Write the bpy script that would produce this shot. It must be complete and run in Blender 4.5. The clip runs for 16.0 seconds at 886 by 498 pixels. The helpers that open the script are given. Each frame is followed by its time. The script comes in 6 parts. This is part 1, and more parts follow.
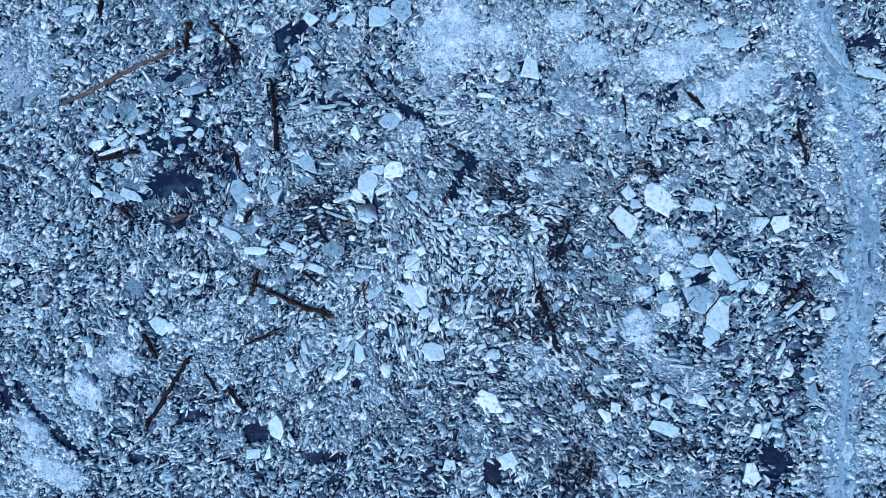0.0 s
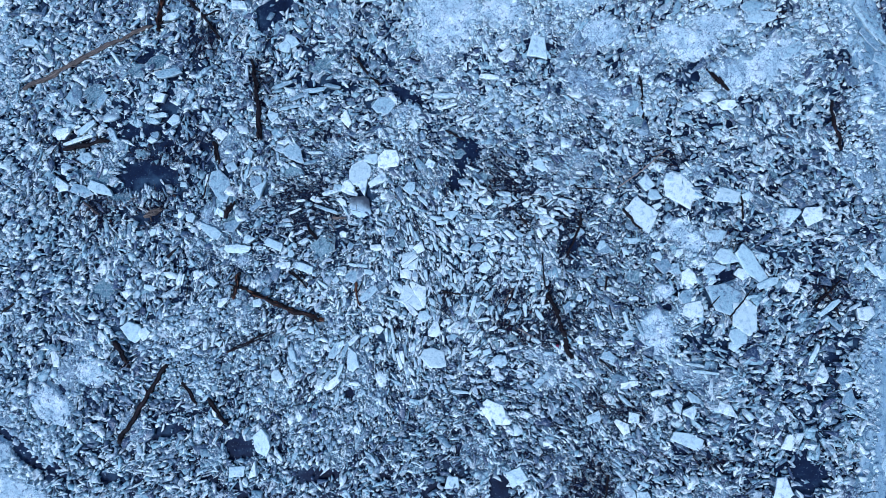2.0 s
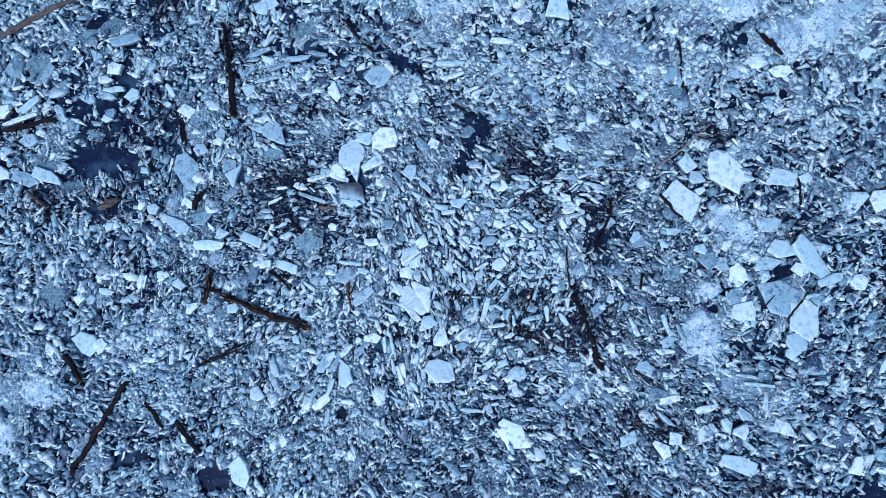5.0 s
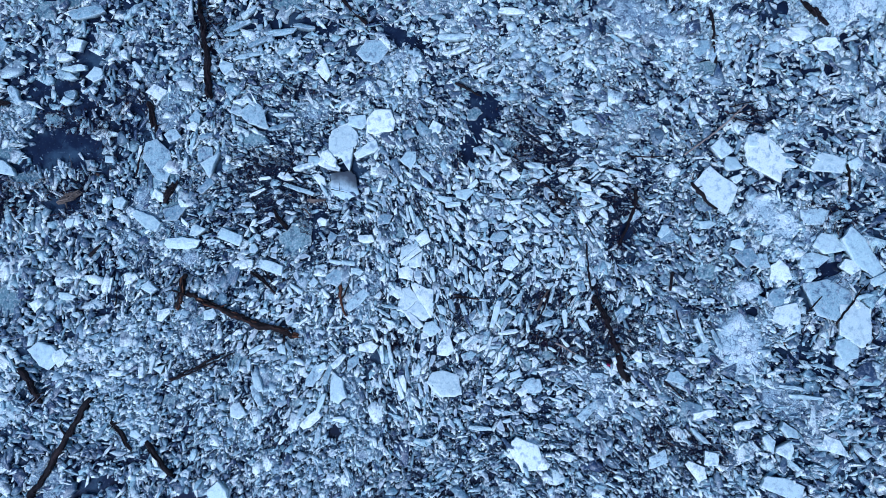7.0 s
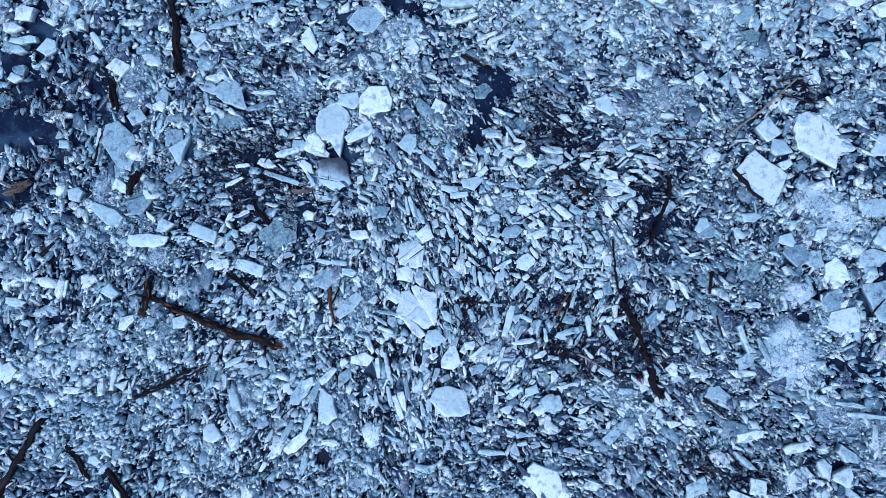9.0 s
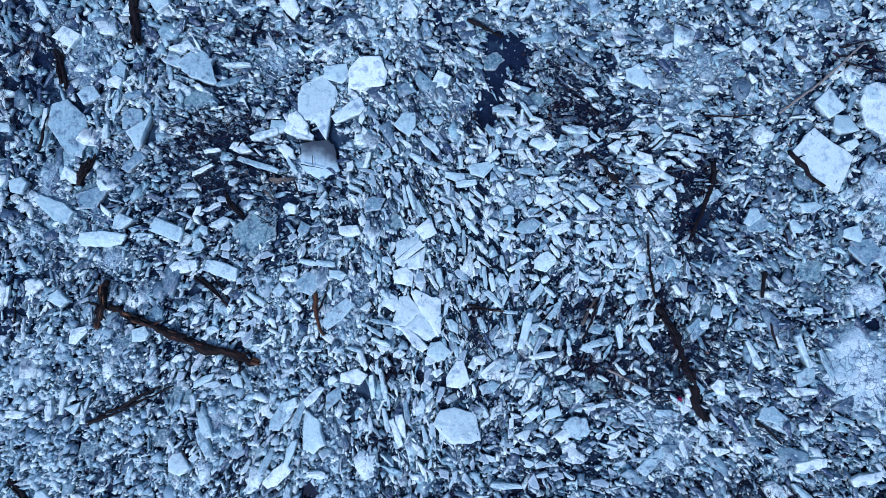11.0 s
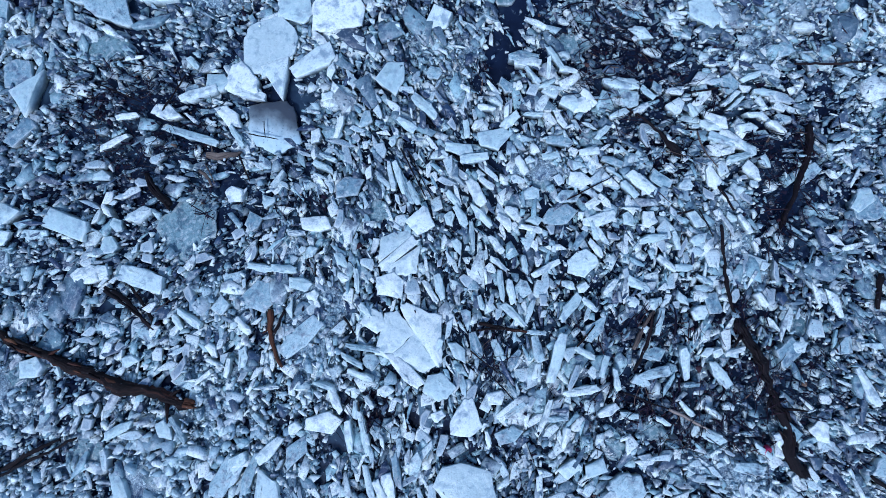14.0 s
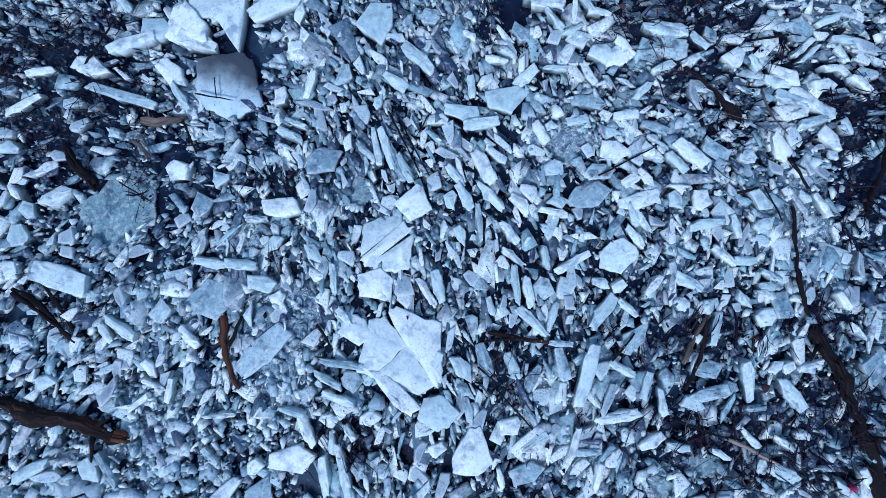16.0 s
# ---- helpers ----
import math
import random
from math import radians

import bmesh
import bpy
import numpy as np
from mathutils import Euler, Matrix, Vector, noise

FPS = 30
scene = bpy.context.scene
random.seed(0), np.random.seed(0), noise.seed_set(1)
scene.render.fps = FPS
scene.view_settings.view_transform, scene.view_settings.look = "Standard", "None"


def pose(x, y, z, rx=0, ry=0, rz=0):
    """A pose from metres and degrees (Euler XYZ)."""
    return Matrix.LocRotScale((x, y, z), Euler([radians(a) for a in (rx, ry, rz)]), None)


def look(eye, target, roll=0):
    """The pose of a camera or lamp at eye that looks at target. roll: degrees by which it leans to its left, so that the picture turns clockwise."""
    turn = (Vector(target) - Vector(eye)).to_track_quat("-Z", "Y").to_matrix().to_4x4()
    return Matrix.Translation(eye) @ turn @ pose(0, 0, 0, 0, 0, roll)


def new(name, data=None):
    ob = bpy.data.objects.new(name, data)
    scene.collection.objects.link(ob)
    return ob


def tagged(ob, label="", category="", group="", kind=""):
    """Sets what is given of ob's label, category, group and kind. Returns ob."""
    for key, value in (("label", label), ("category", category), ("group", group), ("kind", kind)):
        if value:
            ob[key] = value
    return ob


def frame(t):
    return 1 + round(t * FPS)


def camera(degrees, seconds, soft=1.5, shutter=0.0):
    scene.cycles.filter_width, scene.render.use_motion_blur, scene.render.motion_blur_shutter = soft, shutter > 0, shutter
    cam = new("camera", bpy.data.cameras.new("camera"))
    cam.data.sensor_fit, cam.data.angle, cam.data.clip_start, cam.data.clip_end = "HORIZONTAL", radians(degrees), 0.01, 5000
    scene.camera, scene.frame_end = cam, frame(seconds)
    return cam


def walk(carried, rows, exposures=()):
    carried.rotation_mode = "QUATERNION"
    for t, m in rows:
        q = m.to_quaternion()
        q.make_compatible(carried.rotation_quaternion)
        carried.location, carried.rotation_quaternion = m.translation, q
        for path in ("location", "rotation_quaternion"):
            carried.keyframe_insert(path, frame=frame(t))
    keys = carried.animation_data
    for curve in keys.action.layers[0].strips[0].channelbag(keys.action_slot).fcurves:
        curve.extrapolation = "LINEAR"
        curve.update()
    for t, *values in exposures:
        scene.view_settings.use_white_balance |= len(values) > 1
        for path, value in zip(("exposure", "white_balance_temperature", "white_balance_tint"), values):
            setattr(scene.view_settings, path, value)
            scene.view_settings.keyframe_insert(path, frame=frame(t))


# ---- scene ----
cam = camera(72, 16.0, 0.88)
PATH = [
    (0, pose(1.276, -0.143, 14.365, 5.40, 4.97, 1.49)),
    (1, pose(1.147, -0.054, 13.737, 5.08, 4.66, 1.29)),
    (2, pose(1.012, 0.017, 13.124, 4.83, 4.37, 1.05)),
    (3, pose(0.866, 0.089, 12.500, 4.55, 4.12, 0.85)),
    (4, pose(0.722, 0.151, 11.877, 4.31, 3.90, 0.63)),
    (6.5, pose(0.424, 0.254, 10.300, 3.92, 3.33, 0.20)),
    (7.5, pose(0.300, 0.300, 9.678, 3.83, 3.07, -0.00)),
    (9, pose(0.166, 0.367, 8.709, 3.59, 2.84, -0.10)),
    (11.5, pose(0.013, 0.506, 7.126, 3.00, 2.81, -0.58)),
    (12.5, pose(-0.051, 0.552, 6.481, 2.81, 2.39, -0.83)),
    (13.5, pose(-0.124, 0.606, 5.826, 2.64, 2.03, -0.98)),
    (14.5, pose(-0.184, 0.629, 5.197, 2.51, 1.57, -1.17)),
    (15.5, pose(-0.232, 0.622, 4.629, 2.38, 1.18, -1.29)),
    (16, pose(-0.251, 0.630, 4.381, 2.18, 0.96, -1.35)),
]
walk(cam, PATH, [(0, 0.81, 4940, 7.8), (4, 0.795, 4945, 9), (9, 0.77, 4985, 10.2), (16, 0.7, 5022, 10.7)])

# ---- light: an overcast sky with a wide, weak sun ----
world = bpy.data.worlds.new("overcast_sky")
scene.world = world
world.use_nodes = True
wn = world.node_tree
sky = wn.nodes.new("ShaderNodeTexSky")
sky.sky_type, sky.sun_disc, sky.sun_elevation, sky.sun_rotation = "NISHITA", False, radians(54), radians(200)
wn.links.new(sky.outputs[0], wn.nodes["Background"].inputs[0])
wn.nodes["Background"].inputs[1].default_value = 0.1
sun = new("sun", bpy.data.lights.new("sun", "SUN"))
sun.data.energy, sun.data.angle, sun.data.color = 1.5, radians(10), (1, 0.97, 0.93)
sun.matrix_world = look((0, 0, 30), (9, 20, 0))


# ---- materials ----
class Nodes:
    """A material's node tree, with short ways to add to it."""

    def __init__(self, name):
        self.material = bpy.data.materials.new(name)
        self.material.use_nodes = True
        self.tree = self.material.node_tree
        self.shader = self.tree.nodes["Principled BSDF"]
        shift, step = self.add("ShaderNodeVectorMath"), self.add("ShaderNodeVectorMath")
        shift.operation, step.operation = "ADD", "SCALE"
        step.inputs[0].default_value = (31.0, 17.0, 0.0)
        self.link(self.add("ShaderNodeObjectInfo").outputs["Random"], step.inputs["Scale"])
        self.link(self.add("ShaderNodeTexCoord").outputs["Object"], shift.inputs[0])
        self.link(step.outputs[0], shift.inputs[1])
        self.place = shift.outputs[0]

    def add(self, kind):
        return self.tree.nodes.new(kind)

    def link(self, a, b):
        self.tree.links.new(a, b)

    def noise(self, scale, detail=4.0, rough=0.55):
        n = self.add("ShaderNodeTexNoise")
        n.inputs["Scale"].default_value, n.inputs["Detail"].default_value, n.inputs["Roughness"].default_value = scale, detail, rough
        self.link(self.place, n.inputs["Vector"])
        return n.outputs[0]

    def ramp(self, value, *stops):
        n = self.add("ShaderNodeValToRGB")
        e = n.color_ramp.elements
        while len(e) < len(stops):
            e.new(0.5)
        for s, (at, colour) in zip(e, stops):
            s.position, s.color = at, (*(colour if isinstance(colour, tuple) else (colour,) * 3), 1)
        self.link(value, n.inputs[0])
        return n.outputs[0]

    def mix(self, fac, a, b, how="MIX"):
        n = self.add("ShaderNodeMixRGB")
        n.blend_type = how
        for socket, v in zip(n.inputs, (fac, a, b)):
            if isinstance(v, (int, float)):
                socket.default_value = v
            elif isinstance(v, tuple):
                socket.default_value = (*v, 1)
            else:
                self.link(v, socket)
        return n.outputs[0]

    def finish(self, colour, rough, bump=None, strength=0.3, depth=0.01, specular=0.5):
        s = self.shader
        self.link(colour, s.inputs["Base Color"])
        s.inputs["Specular IOR Level"].default_value = specular
        if isinstance(rough, (int, float)):
            s.inputs["Roughness"].default_value = rough
        else:
            self.link(rough, s.inputs["Roughness"])
        if bump:
            b = self.add("ShaderNodeBump")
            b.inputs["Strength"].default_value, b.inputs["Distance"].default_value = strength, depth
            self.link(bump, b.inputs["Height"])
            self.link(b.outputs[0], s.inputs["Normal"])
        return self.material


def ice_material(name, low, mid, high, per_island, speckle=0.5, rough=0.42, wet=(0.021, 0.042, 0.096), clear=0.7):
    """Ice from wet grey to white; cloudy inside, with grit frozen in and a frosted skin."""
    n = Nodes(name)
    pick = n.add("ShaderNodeNewGeometry").outputs["Random Per Island"] if per_island else n.add("ShaderNodeObjectInfo").outputs["Random"]
    base = n.ramp(pick, (0.0, low), (0.26, tuple(0.6 * a + 0.4 * b for a, b in zip(low, mid))), (0.48, mid), (0.76, tuple(0.25 * a + 0.75 * b for a, b in zip(mid, high))), (1.0, high))
    cloud = n.noise(9.0, 7.0, 0.66)
    base = n.mix(n.ramp(cloud, (0.36, 0.8), (0.5, 0.0)), base, wet)
    if per_island:
        base = n.mix(n.ramp(n.noise(2.4, 5.0, 0.62), (0.38, 0.55), (0.5, 0.0)), base, wet)
    grain = n.noise(46.0, 5.0, 0.72)
    base = n.mix(n.ramp(grain, (0.36, 0.75 * clear), (0.49, 0.0)), base, wet)
    frost = n.noise(24.0, 6.0, 0.68)
    base = n.mix(n.ramp(frost, (0.5, 0.0), (0.66, 0.45 * clear)), base, (0.83, 0.85, 0.81))
    if not per_island:
        rim = n.add("ShaderNodeNewGeometry").outputs["Pointiness"]
        base = n.mix(n.ramp(rim, (0.51, 0.0), (0.6, 0.5)), base, (0.8, 0.82, 0.77))
    dirty_part = n.ramp(n.noise(4.5, 5.0, 0.6), (0.5, 0.0), (0.62, 1.0))
    specks = n.mix(1.0, n.ramp(n.noise(62.0, 5.0, 0.8), (0.56, 0.0), (0.63, min(1.0, 2.2 * speckle))), dirty_part, "MULTIPLY")
    base = n.mix(specks, base, (0.02, 0.022, 0.034))
    return n.finish(base, n.ramp(cloud, (0.3, rough - 0.14), (0.7, rough + 0.2)), n.mix(0.5, frost, grain), 0.45, 0.014)


rubble_ice = ice_material("rubble_ice", (0.016, 0.028, 0.07), (0.32, 0.475, 0.495), (0.785, 0.836, 0.775), True, 0.4, 0.4, clear=0.6)
wet_ice = ice_material("wet_ice", (0.009, 0.017, 0.042), (0.041, 0.075, 0.124), (0.175, 0.265, 0.315), True, 0.4, 0.35, (0.016, 0.029, 0.061))
slab_ice = ice_material("slab_ice", (0.375, 0.5, 0.502), (0.545, 0.653, 0.628), (0.735, 0.782, 0.73), False, 0.26, 0.42, (0.195, 0.269, 0.324), clear=0.5)
crust_ice = ice_material("crust_ice", (0.26, 0.364, 0.409), (0.48, 0.603, 0.601), (0.79, 0.832, 0.778), True, 0.25, 0.6, (0.09, 0.145, 0.21), clear=0.6)
loose_ice = ice_material("loose_ice", (0.11, 0.174, 0.239), (0.38, 0.516, 0.535), (0.77, 0.818, 0.762), False, 0.34, clear=0.6)
grey_ice = ice_material("grey_ice", (0.149, 0.241, 0.287), (0.25, 0.373, 0.405), (0.42, 0.542, 0.552), False, 0.38, clear=0.6)
smooth_ice = ice_material("smooth_ice", (0.447, 0.54, 0.524), (0.556, 0.631, 0.601), (0.688, 0.733, 0.679), False, 0.24, 0.3, (0.266, 0.357, 0.39), 0.6)
sheet_ice = ice_material("sunken_ice", (0.065, 0.124, 0.149), (0.112, 0.192, 0.214), (0.179, 0.279, 0.298), False, 0.4, 0.25, (0.025, 0.05, 0.085), 0.8)


def crumbs(n, scale):
    """Packed crumbs of that many to the metre: a random value for each, and the joints between them (0 in the joint)."""
    cells, joint = n.add("ShaderNodeTexVoronoi"), n.add("ShaderNodeTexVoronoi")
    joint.feature = "DISTANCE_TO_EDGE"
    wander = n.mix(0.05, n.place, n.noise(scale * 0.6, 3.0))
    for v in (cells, joint):
        v.inputs["Scale"].default_value = scale
        n.link(wander, v.inputs["Vector"])
    return cells.outputs["Color"], joint.outputs["Distance"]


def shaded_sheet_material():
    """Smooth pale ice, with the shade over one side of it painted into the colour."""
    n = Nodes("silted_ice")
    side, reach = n.add("ShaderNodeSeparateXYZ"), n.add("ShaderNodeMath")
    n.link(n.add("ShaderNodeTexCoord").outputs["Object"], side.inputs[0])
    reach.operation = "MULTIPLY_ADD"
    n.link(n.noise(5.0, 5.0, 0.55), reach.inputs[0])
    reach.inputs[1].default_value = 0.3
    n.link(side.outputs["Y"], reach.inputs[2])
    cloud = n.noise(9.0, 5.0, 0.6)
    base = n.ramp(cloud, (0.35, (0.42, 0.55, 0.58)), (0.6, (0.58, 0.69, 0.7)))
    # painted shade: the colour darkens towards +Y, with a wandering edge
    base = n.mix(n.ramp(reach.outputs[0], (0.02, 0.0), (0.12, 0.4), (0.2, 0.8), (0.27, 0.96)), base, (0.03, 0.032, 0.042))
    base = n.mix(n.ramp(n.noise(40.0, 3.0, 0.7), (0.6, 0.0), (0.68, 0.6)), base, (0.05, 0.07, 0.1))
    return n.finish(base, 0.3, cloud, 0.15, 0.01)


silted_ice = shaded_sheet_material()


def slush_material():
    n = Nodes("slush")
    broad_tone, fine_tone, middle = n.noise(2.2, 6.0, 0.62), n.noise(60.0, 5.0, 0.7), n.noise(12.0, 6.0, 0.68)
    pick, joint = crumbs(n, 34.0)
    small, gap = crumbs(n, 85.0)
    base = n.ramp(broad_tone, (0.34, (0.24, 0.35, 0.41)), (0.5, (0.47, 0.6, 0.63)), (0.66, (0.76, 0.83, 0.815)))
    base = n.mix(n.ramp(pick, (0.1, 0.75), (0.65, 0.0)), base, (0.13, 0.2, 0.27))
    base = n.mix(n.ramp(small, (0.2, 0.55), (0.7, 0.0)), base, (0.1, 0.16, 0.22))
    base = n.mix(n.ramp(middle, (0.38, 0.9), (0.48, 0.0)), base, (0.03, 0.055, 0.115))
    base = n.mix(n.ramp(joint, (0.0, 0.75), (0.09, 0.0)), base, (0.045, 0.08, 0.14))
    base = n.mix(n.ramp(fine_tone, (0.56, 0.0), (0.66, 0.55)), base, (0.84, 0.87, 0.85))
    return n.finish(base, 0.55, n.mix(0.4, n.mix(0.5, joint, gap), fine_tone), 1.0, 0.03)


def snow_material():
    n = Nodes("snow_crust")
    broad_tone, middle, fine_tone = n.noise(2.6, 7.0, 0.66), n.noise(11.0, 7.0, 0.7), n.noise(55.0, 5.0, 0.7)
    pick, joint = crumbs(n, 13.0)
    base = n.ramp(broad_tone, (0.34, (0.29, 0.4, 0.44)), (0.48, (0.51, 0.62, 0.63)), (0.62, (0.76, 0.81, 0.79)))
    base = n.mix(n.ramp(pick, (0.1, 0.4), (0.6, 0.0)), base, (0.36, 0.45, 0.5))
    base = n.mix(n.ramp(middle, (0.37, 0.95), (0.45, 0.0)), base, (0.05, 0.09, 0.15))
    base = n.mix(n.mix(1.0, n.ramp(joint, (0.0, 0.95), (0.07, 0.0)), n.ramp(n.noise(5.0, 4.0, 0.6), (0.42, 0.1), (0.56, 1.0)), "MULTIPLY"), base, (0.05, 0.09, 0.14))
    base = n.mix(n.ramp(fine_tone, (0.36, 0.6), (0.47, 0.0)), base, (0.2, 0.27, 0.32))
    return n.finish(base, 0.7, n.mix(0.5, middle, n.mix(0.5, joint, fine_tone)), 1.0, 0.05)


def track_material():
    """Snow packed smooth by ice sliding past: pale, with long scratches and damp streaks along its run."""
    n = Nodes("packed_snow")
    uv, stretch = n.add("ShaderNodeUVMap"), n.add("ShaderNodeMapping")
    n.link(uv.outputs[0], stretch.inputs[0])
    stretch.inputs["Scale"].default_value = (1.0, 0.16, 1.0)
    plain, n.place = n.place, stretch.outputs[0]
    streak, scratch = n.noise(5.0, 6.0, 0.65), n.noise(34.0, 4.0, 0.7)
    n.place = plain
    patch, fine_tone = n.noise(3.4, 7.0, 0.68), n.noise(44.0, 5.0, 0.7)
    base = n.ramp(streak, (0.36, (0.12, 0.2, 0.25)), (0.5, (0.25, 0.35, 0.39)), (0.68, (0.5, 0.59, 0.59)))
    base = n.mix(n.ramp(patch, (0.36, 0.75), (0.46, 0.0)), base, (0.3, 0.42, 0.52))
    base = n.mix(n.ramp(n.noise(10.0, 7.0, 0.72), (0.4, 0.9), (0.49, 0.0)), base, (0.06, 0.11, 0.17))
    base = n.mix(n.ramp(scratch, (0.35, 0.6), (0.43, 0.0)), base, (0.16, 0.25, 0.33))
    base = n.mix(n.ramp(fine_tone, (0.33, 0.7), (0.42, 0.0)), base, (0.12, 0.18, 0.25))
    return n.finish(base, 0.6, n.mix(0.5, scratch, fine_tone), 0.8, 0.03)


def water_material():
    n = Nodes("river_water")
    a = n.noise(1.6, 7.0, 0.6)
    base = n.ramp(a, (0.34, (0.004, 0.006, 0.017)), (0.5, (0.009, 0.015, 0.036)), (0.64, (0.034, 0.058, 0.09)))
    base = n.mix(n.ramp(n.noise(22.0, 3.0, 0.6), (0.62, 0.0), (0.7, 0.5)), base, (0.16, 0.21, 0.26))
    return n.finish(base, 0.09, n.noise(6.0, 2.0), 0.05, 0.02, 0.22)


def silt_material():
    n = Nodes("silt")
    return n.finish(n.ramp(n.noise(3.0, 6.0), (0.35, (0.008, 0.008, 0.012)), (0.7, (0.03, 0.03, 0.034))), 0.9)


def wood_material(name, dark, light, worn, rough=0.6):
    """Wet driftwood: streaks along the grain, pale where the bark has gone."""
    n = Nodes(name)
    stretch = n.add("ShaderNodeMapping")
    n.link(n.add("ShaderNodeUVMap").outputs[0], stretch.inputs[0])
    stretch.inputs["Scale"].default_value = (1, 0.09, 1)
    plain, n.place = n.place, stretch.outputs[0]
    grain = n.noise(60.0, 6.0, 0.7)
    streak = n.noise(14.0, 4.0, 0.6)
    n.place = plain
    base = n.ramp(grain, (0.35, dark), (0.68, light))
    base = n.mix(n.ramp(streak, (0.54, 0.0), (0.68, 0.85)), base, worn)
    base = n.mix(n.ramp(n.noise(45.0, 3.0), (0.68, 0.0), (0.76, 0.35)), base, (0.5, 0.56, 0.6))
    return n.finish(base, rough, grain, 0.9, 0.02, 0.15)


WOOD = {
    "dark": wood_material("wet_black_wood", (0.003, 0.002, 0.003), (0.012, 0.007, 0.009), (0.03, 0.016, 0.017)),
    "red": wood_material("wet_brown_wood", (0.003, 0.0015, 0.0015), (0.013, 0.006, 0.006), (0.085, 0.03, 0.018)),
    "grey": wood_material("weathered_wood", (0.04, 0.032, 0.03), (0.16, 0.125, 0.105), (0.3, 0.23, 0.18), 0.7),
    "pale": wood_material("pale_wood", (0.16, 0.12, 0.1), (0.4, 0.32, 0.27), (0.55, 0.47, 0.4), 0.7),
}
WOOD["split"] = raw_wood = wood_material("split_wood", (0.03, 0.012, 0.008), (0.13, 0.052, 0.026), (0.24, 0.11, 0.055), 0.7)


def litter_material():
    n = Nodes("plant_litter")
    pick = n.add("ShaderNodeNewGeometry").outputs["Random Per Island"]
    return n.finish(n.ramp(pick, (0.0, (0.006, 0.005, 0.013)), (0.7, (0.014, 0.0095, 0.022)), (0.95, (0.038, 0.018, 0.023)), (1.0, (0.2, 0.14, 0.1))), 0.75, specular=0.12)


slush, snow, packed_snow, water_skin, silt, litter = slush_material(), snow_material(), track_material(), water_material(), silt_material(), litter_material()
red_plastic = Nodes("red_plastic")
red_plastic = red_plastic.finish(red_plastic.ramp(red_plastic.noise(30.0), (0.3, (0.2, 0.003, 0.03)), (0.7, (0.38, 0.006, 0.075))), 0.35)

# ---- where open water, slush and plant litter lie, and how the ice is turned ----
rng = np.random.default_rng(11)
POOLS, BANKS, BEDS, THIN, DRIFTS, COVERS = [], [], [], [], [], []


def pool(x, y, a, b, turn):
    POOLS.append((x, y, a, b, radians(turn)))


def slush_bank(x, y, a, b, turn):
    BANKS.append((x, y, a, b, radians(turn)))


def thin_place(x, y, a, b, turn):
    THIN.append((x, y, a, b, radians(turn)))


def litter_bed(x, y, a, b, turn):
    BEDS.append((x, y, a, b, radians(turn)))


def drift(x, y, turn):
    DRIFTS.append((x, y, radians(turn)))


thin_place(-2.85, 1.7, 0.9, 0.9, 0)
thin_place(-6.3, 3.5, 2.2, 1.5, 0)
thin_place(-3.0, 2.1, 1.2, 0.7, 0)
thin_place(2.2, 2.1, 0.9, 0.75, 0)
thin_place(2.55, 1.2, 0.6, 1.0, 0)
litter_bed(-0.63, -0.56, 0.10, 0.24, -1)
litter_bed(-0.82, -0.69, 0.40, 0.27, 1)
litter_bed(-0.94, -0.37, 0.32, 0.24, -0)
litter_bed(-1.40, 0.73, 0.24, 0.12, -1)
litter_bed(-1.51, 1.28, 0.25, 0.16, -1)
litter_bed(-2.46, 1.31, 0.16, 0.25, -1)
litter_bed(-2.47, 3.65, 0.42, 0.12, -10)
litter_bed(-2.77, 3.63, 0.83, 0.19, 1)
litter_bed(-2.95, 2.27, 0.75, 0.38, -0)
litter_bed(-3.05, 0.38, 0.41, 0.25, -1)
litter_bed(-3.09, 2.33, 0.96, 0.54, -1)
litter_bed(-3.21, 1.70, 0.37, 0.29, -1)
litter_bed(-2.70, 2.30, 0.4, 0.16, -8)
litter_bed(-3.45, 2.05, 0.35, 0.16, 10)
litter_bed(-2.9, 1.98, 0.8, 0.24, -12)
litter_bed(-3.28, 2.25, 0.83, 0.50, 1)
litter_bed(-4.12, 4.95, 0.42, 0.84, 1)
litter_bed(-5.39, 3.58, 0.42, 0.34, -0)
litter_bed(-5.50, 5.98, 0.57, 0.86, 1)
litter_bed(-6.47, 2.78, 0.85, 0.56, 1)
litter_bed(-6.47, 2.85, 0.77, 0.64, 1)
litter_bed(-6.59, 2.83, 0.68, 0.51, -0)
litter_bed(-7.84, 1.88, 1.51, 0.51, 1)
litter_bed(-8.60, 3.31, 0.78, 0.21, 21)
litter_bed(-8.61, 3.49, 0.72, 0.29, 1)
litter_bed(0.07, 2.48, 0.25, 0.25, -1)
litter_bed(0.09, -0.05, 0.24, 0.36, -1)
litter_bed(0.90, 0.12, 0.48, 0.13, -0)
litter_bed(1.15, 2.44, 0.5, 0.42, 31)
litter_bed(1.25, 2.87, 0.50, 0.31, -20)
litter_bed(1.28, 1.99, 0.24, 0.20, -1)
litter_bed(1.31, -0.42, 0.48, 0.16, -16)
litter_bed(1.49, 0.16, 0.44, 0.18, -1)
litter_bed(1.53, -0.52, 0.56, 0.17, -20)
litter_bed(1.55, 1.65, 0.24, 0.20, -1)
litter_bed(1.57, -0.62, 1.45, 0.29, -14)
litter_bed(1.76, 1.65, 0.33, 0.37, 19)
litter_bed(1.91, 2.36, 0.29, 0.16, -1)
litter_bed(2.10, 2.10, 0.34, 0.13, 20)
litter_bed(2.52, 2.25, 0.30, 0.12, -30)
litter_bed(2.45, 1.75, 0.26, 0.1, -35)
litter_bed(1.72, 2.12, 0.24, 0.12, -25)
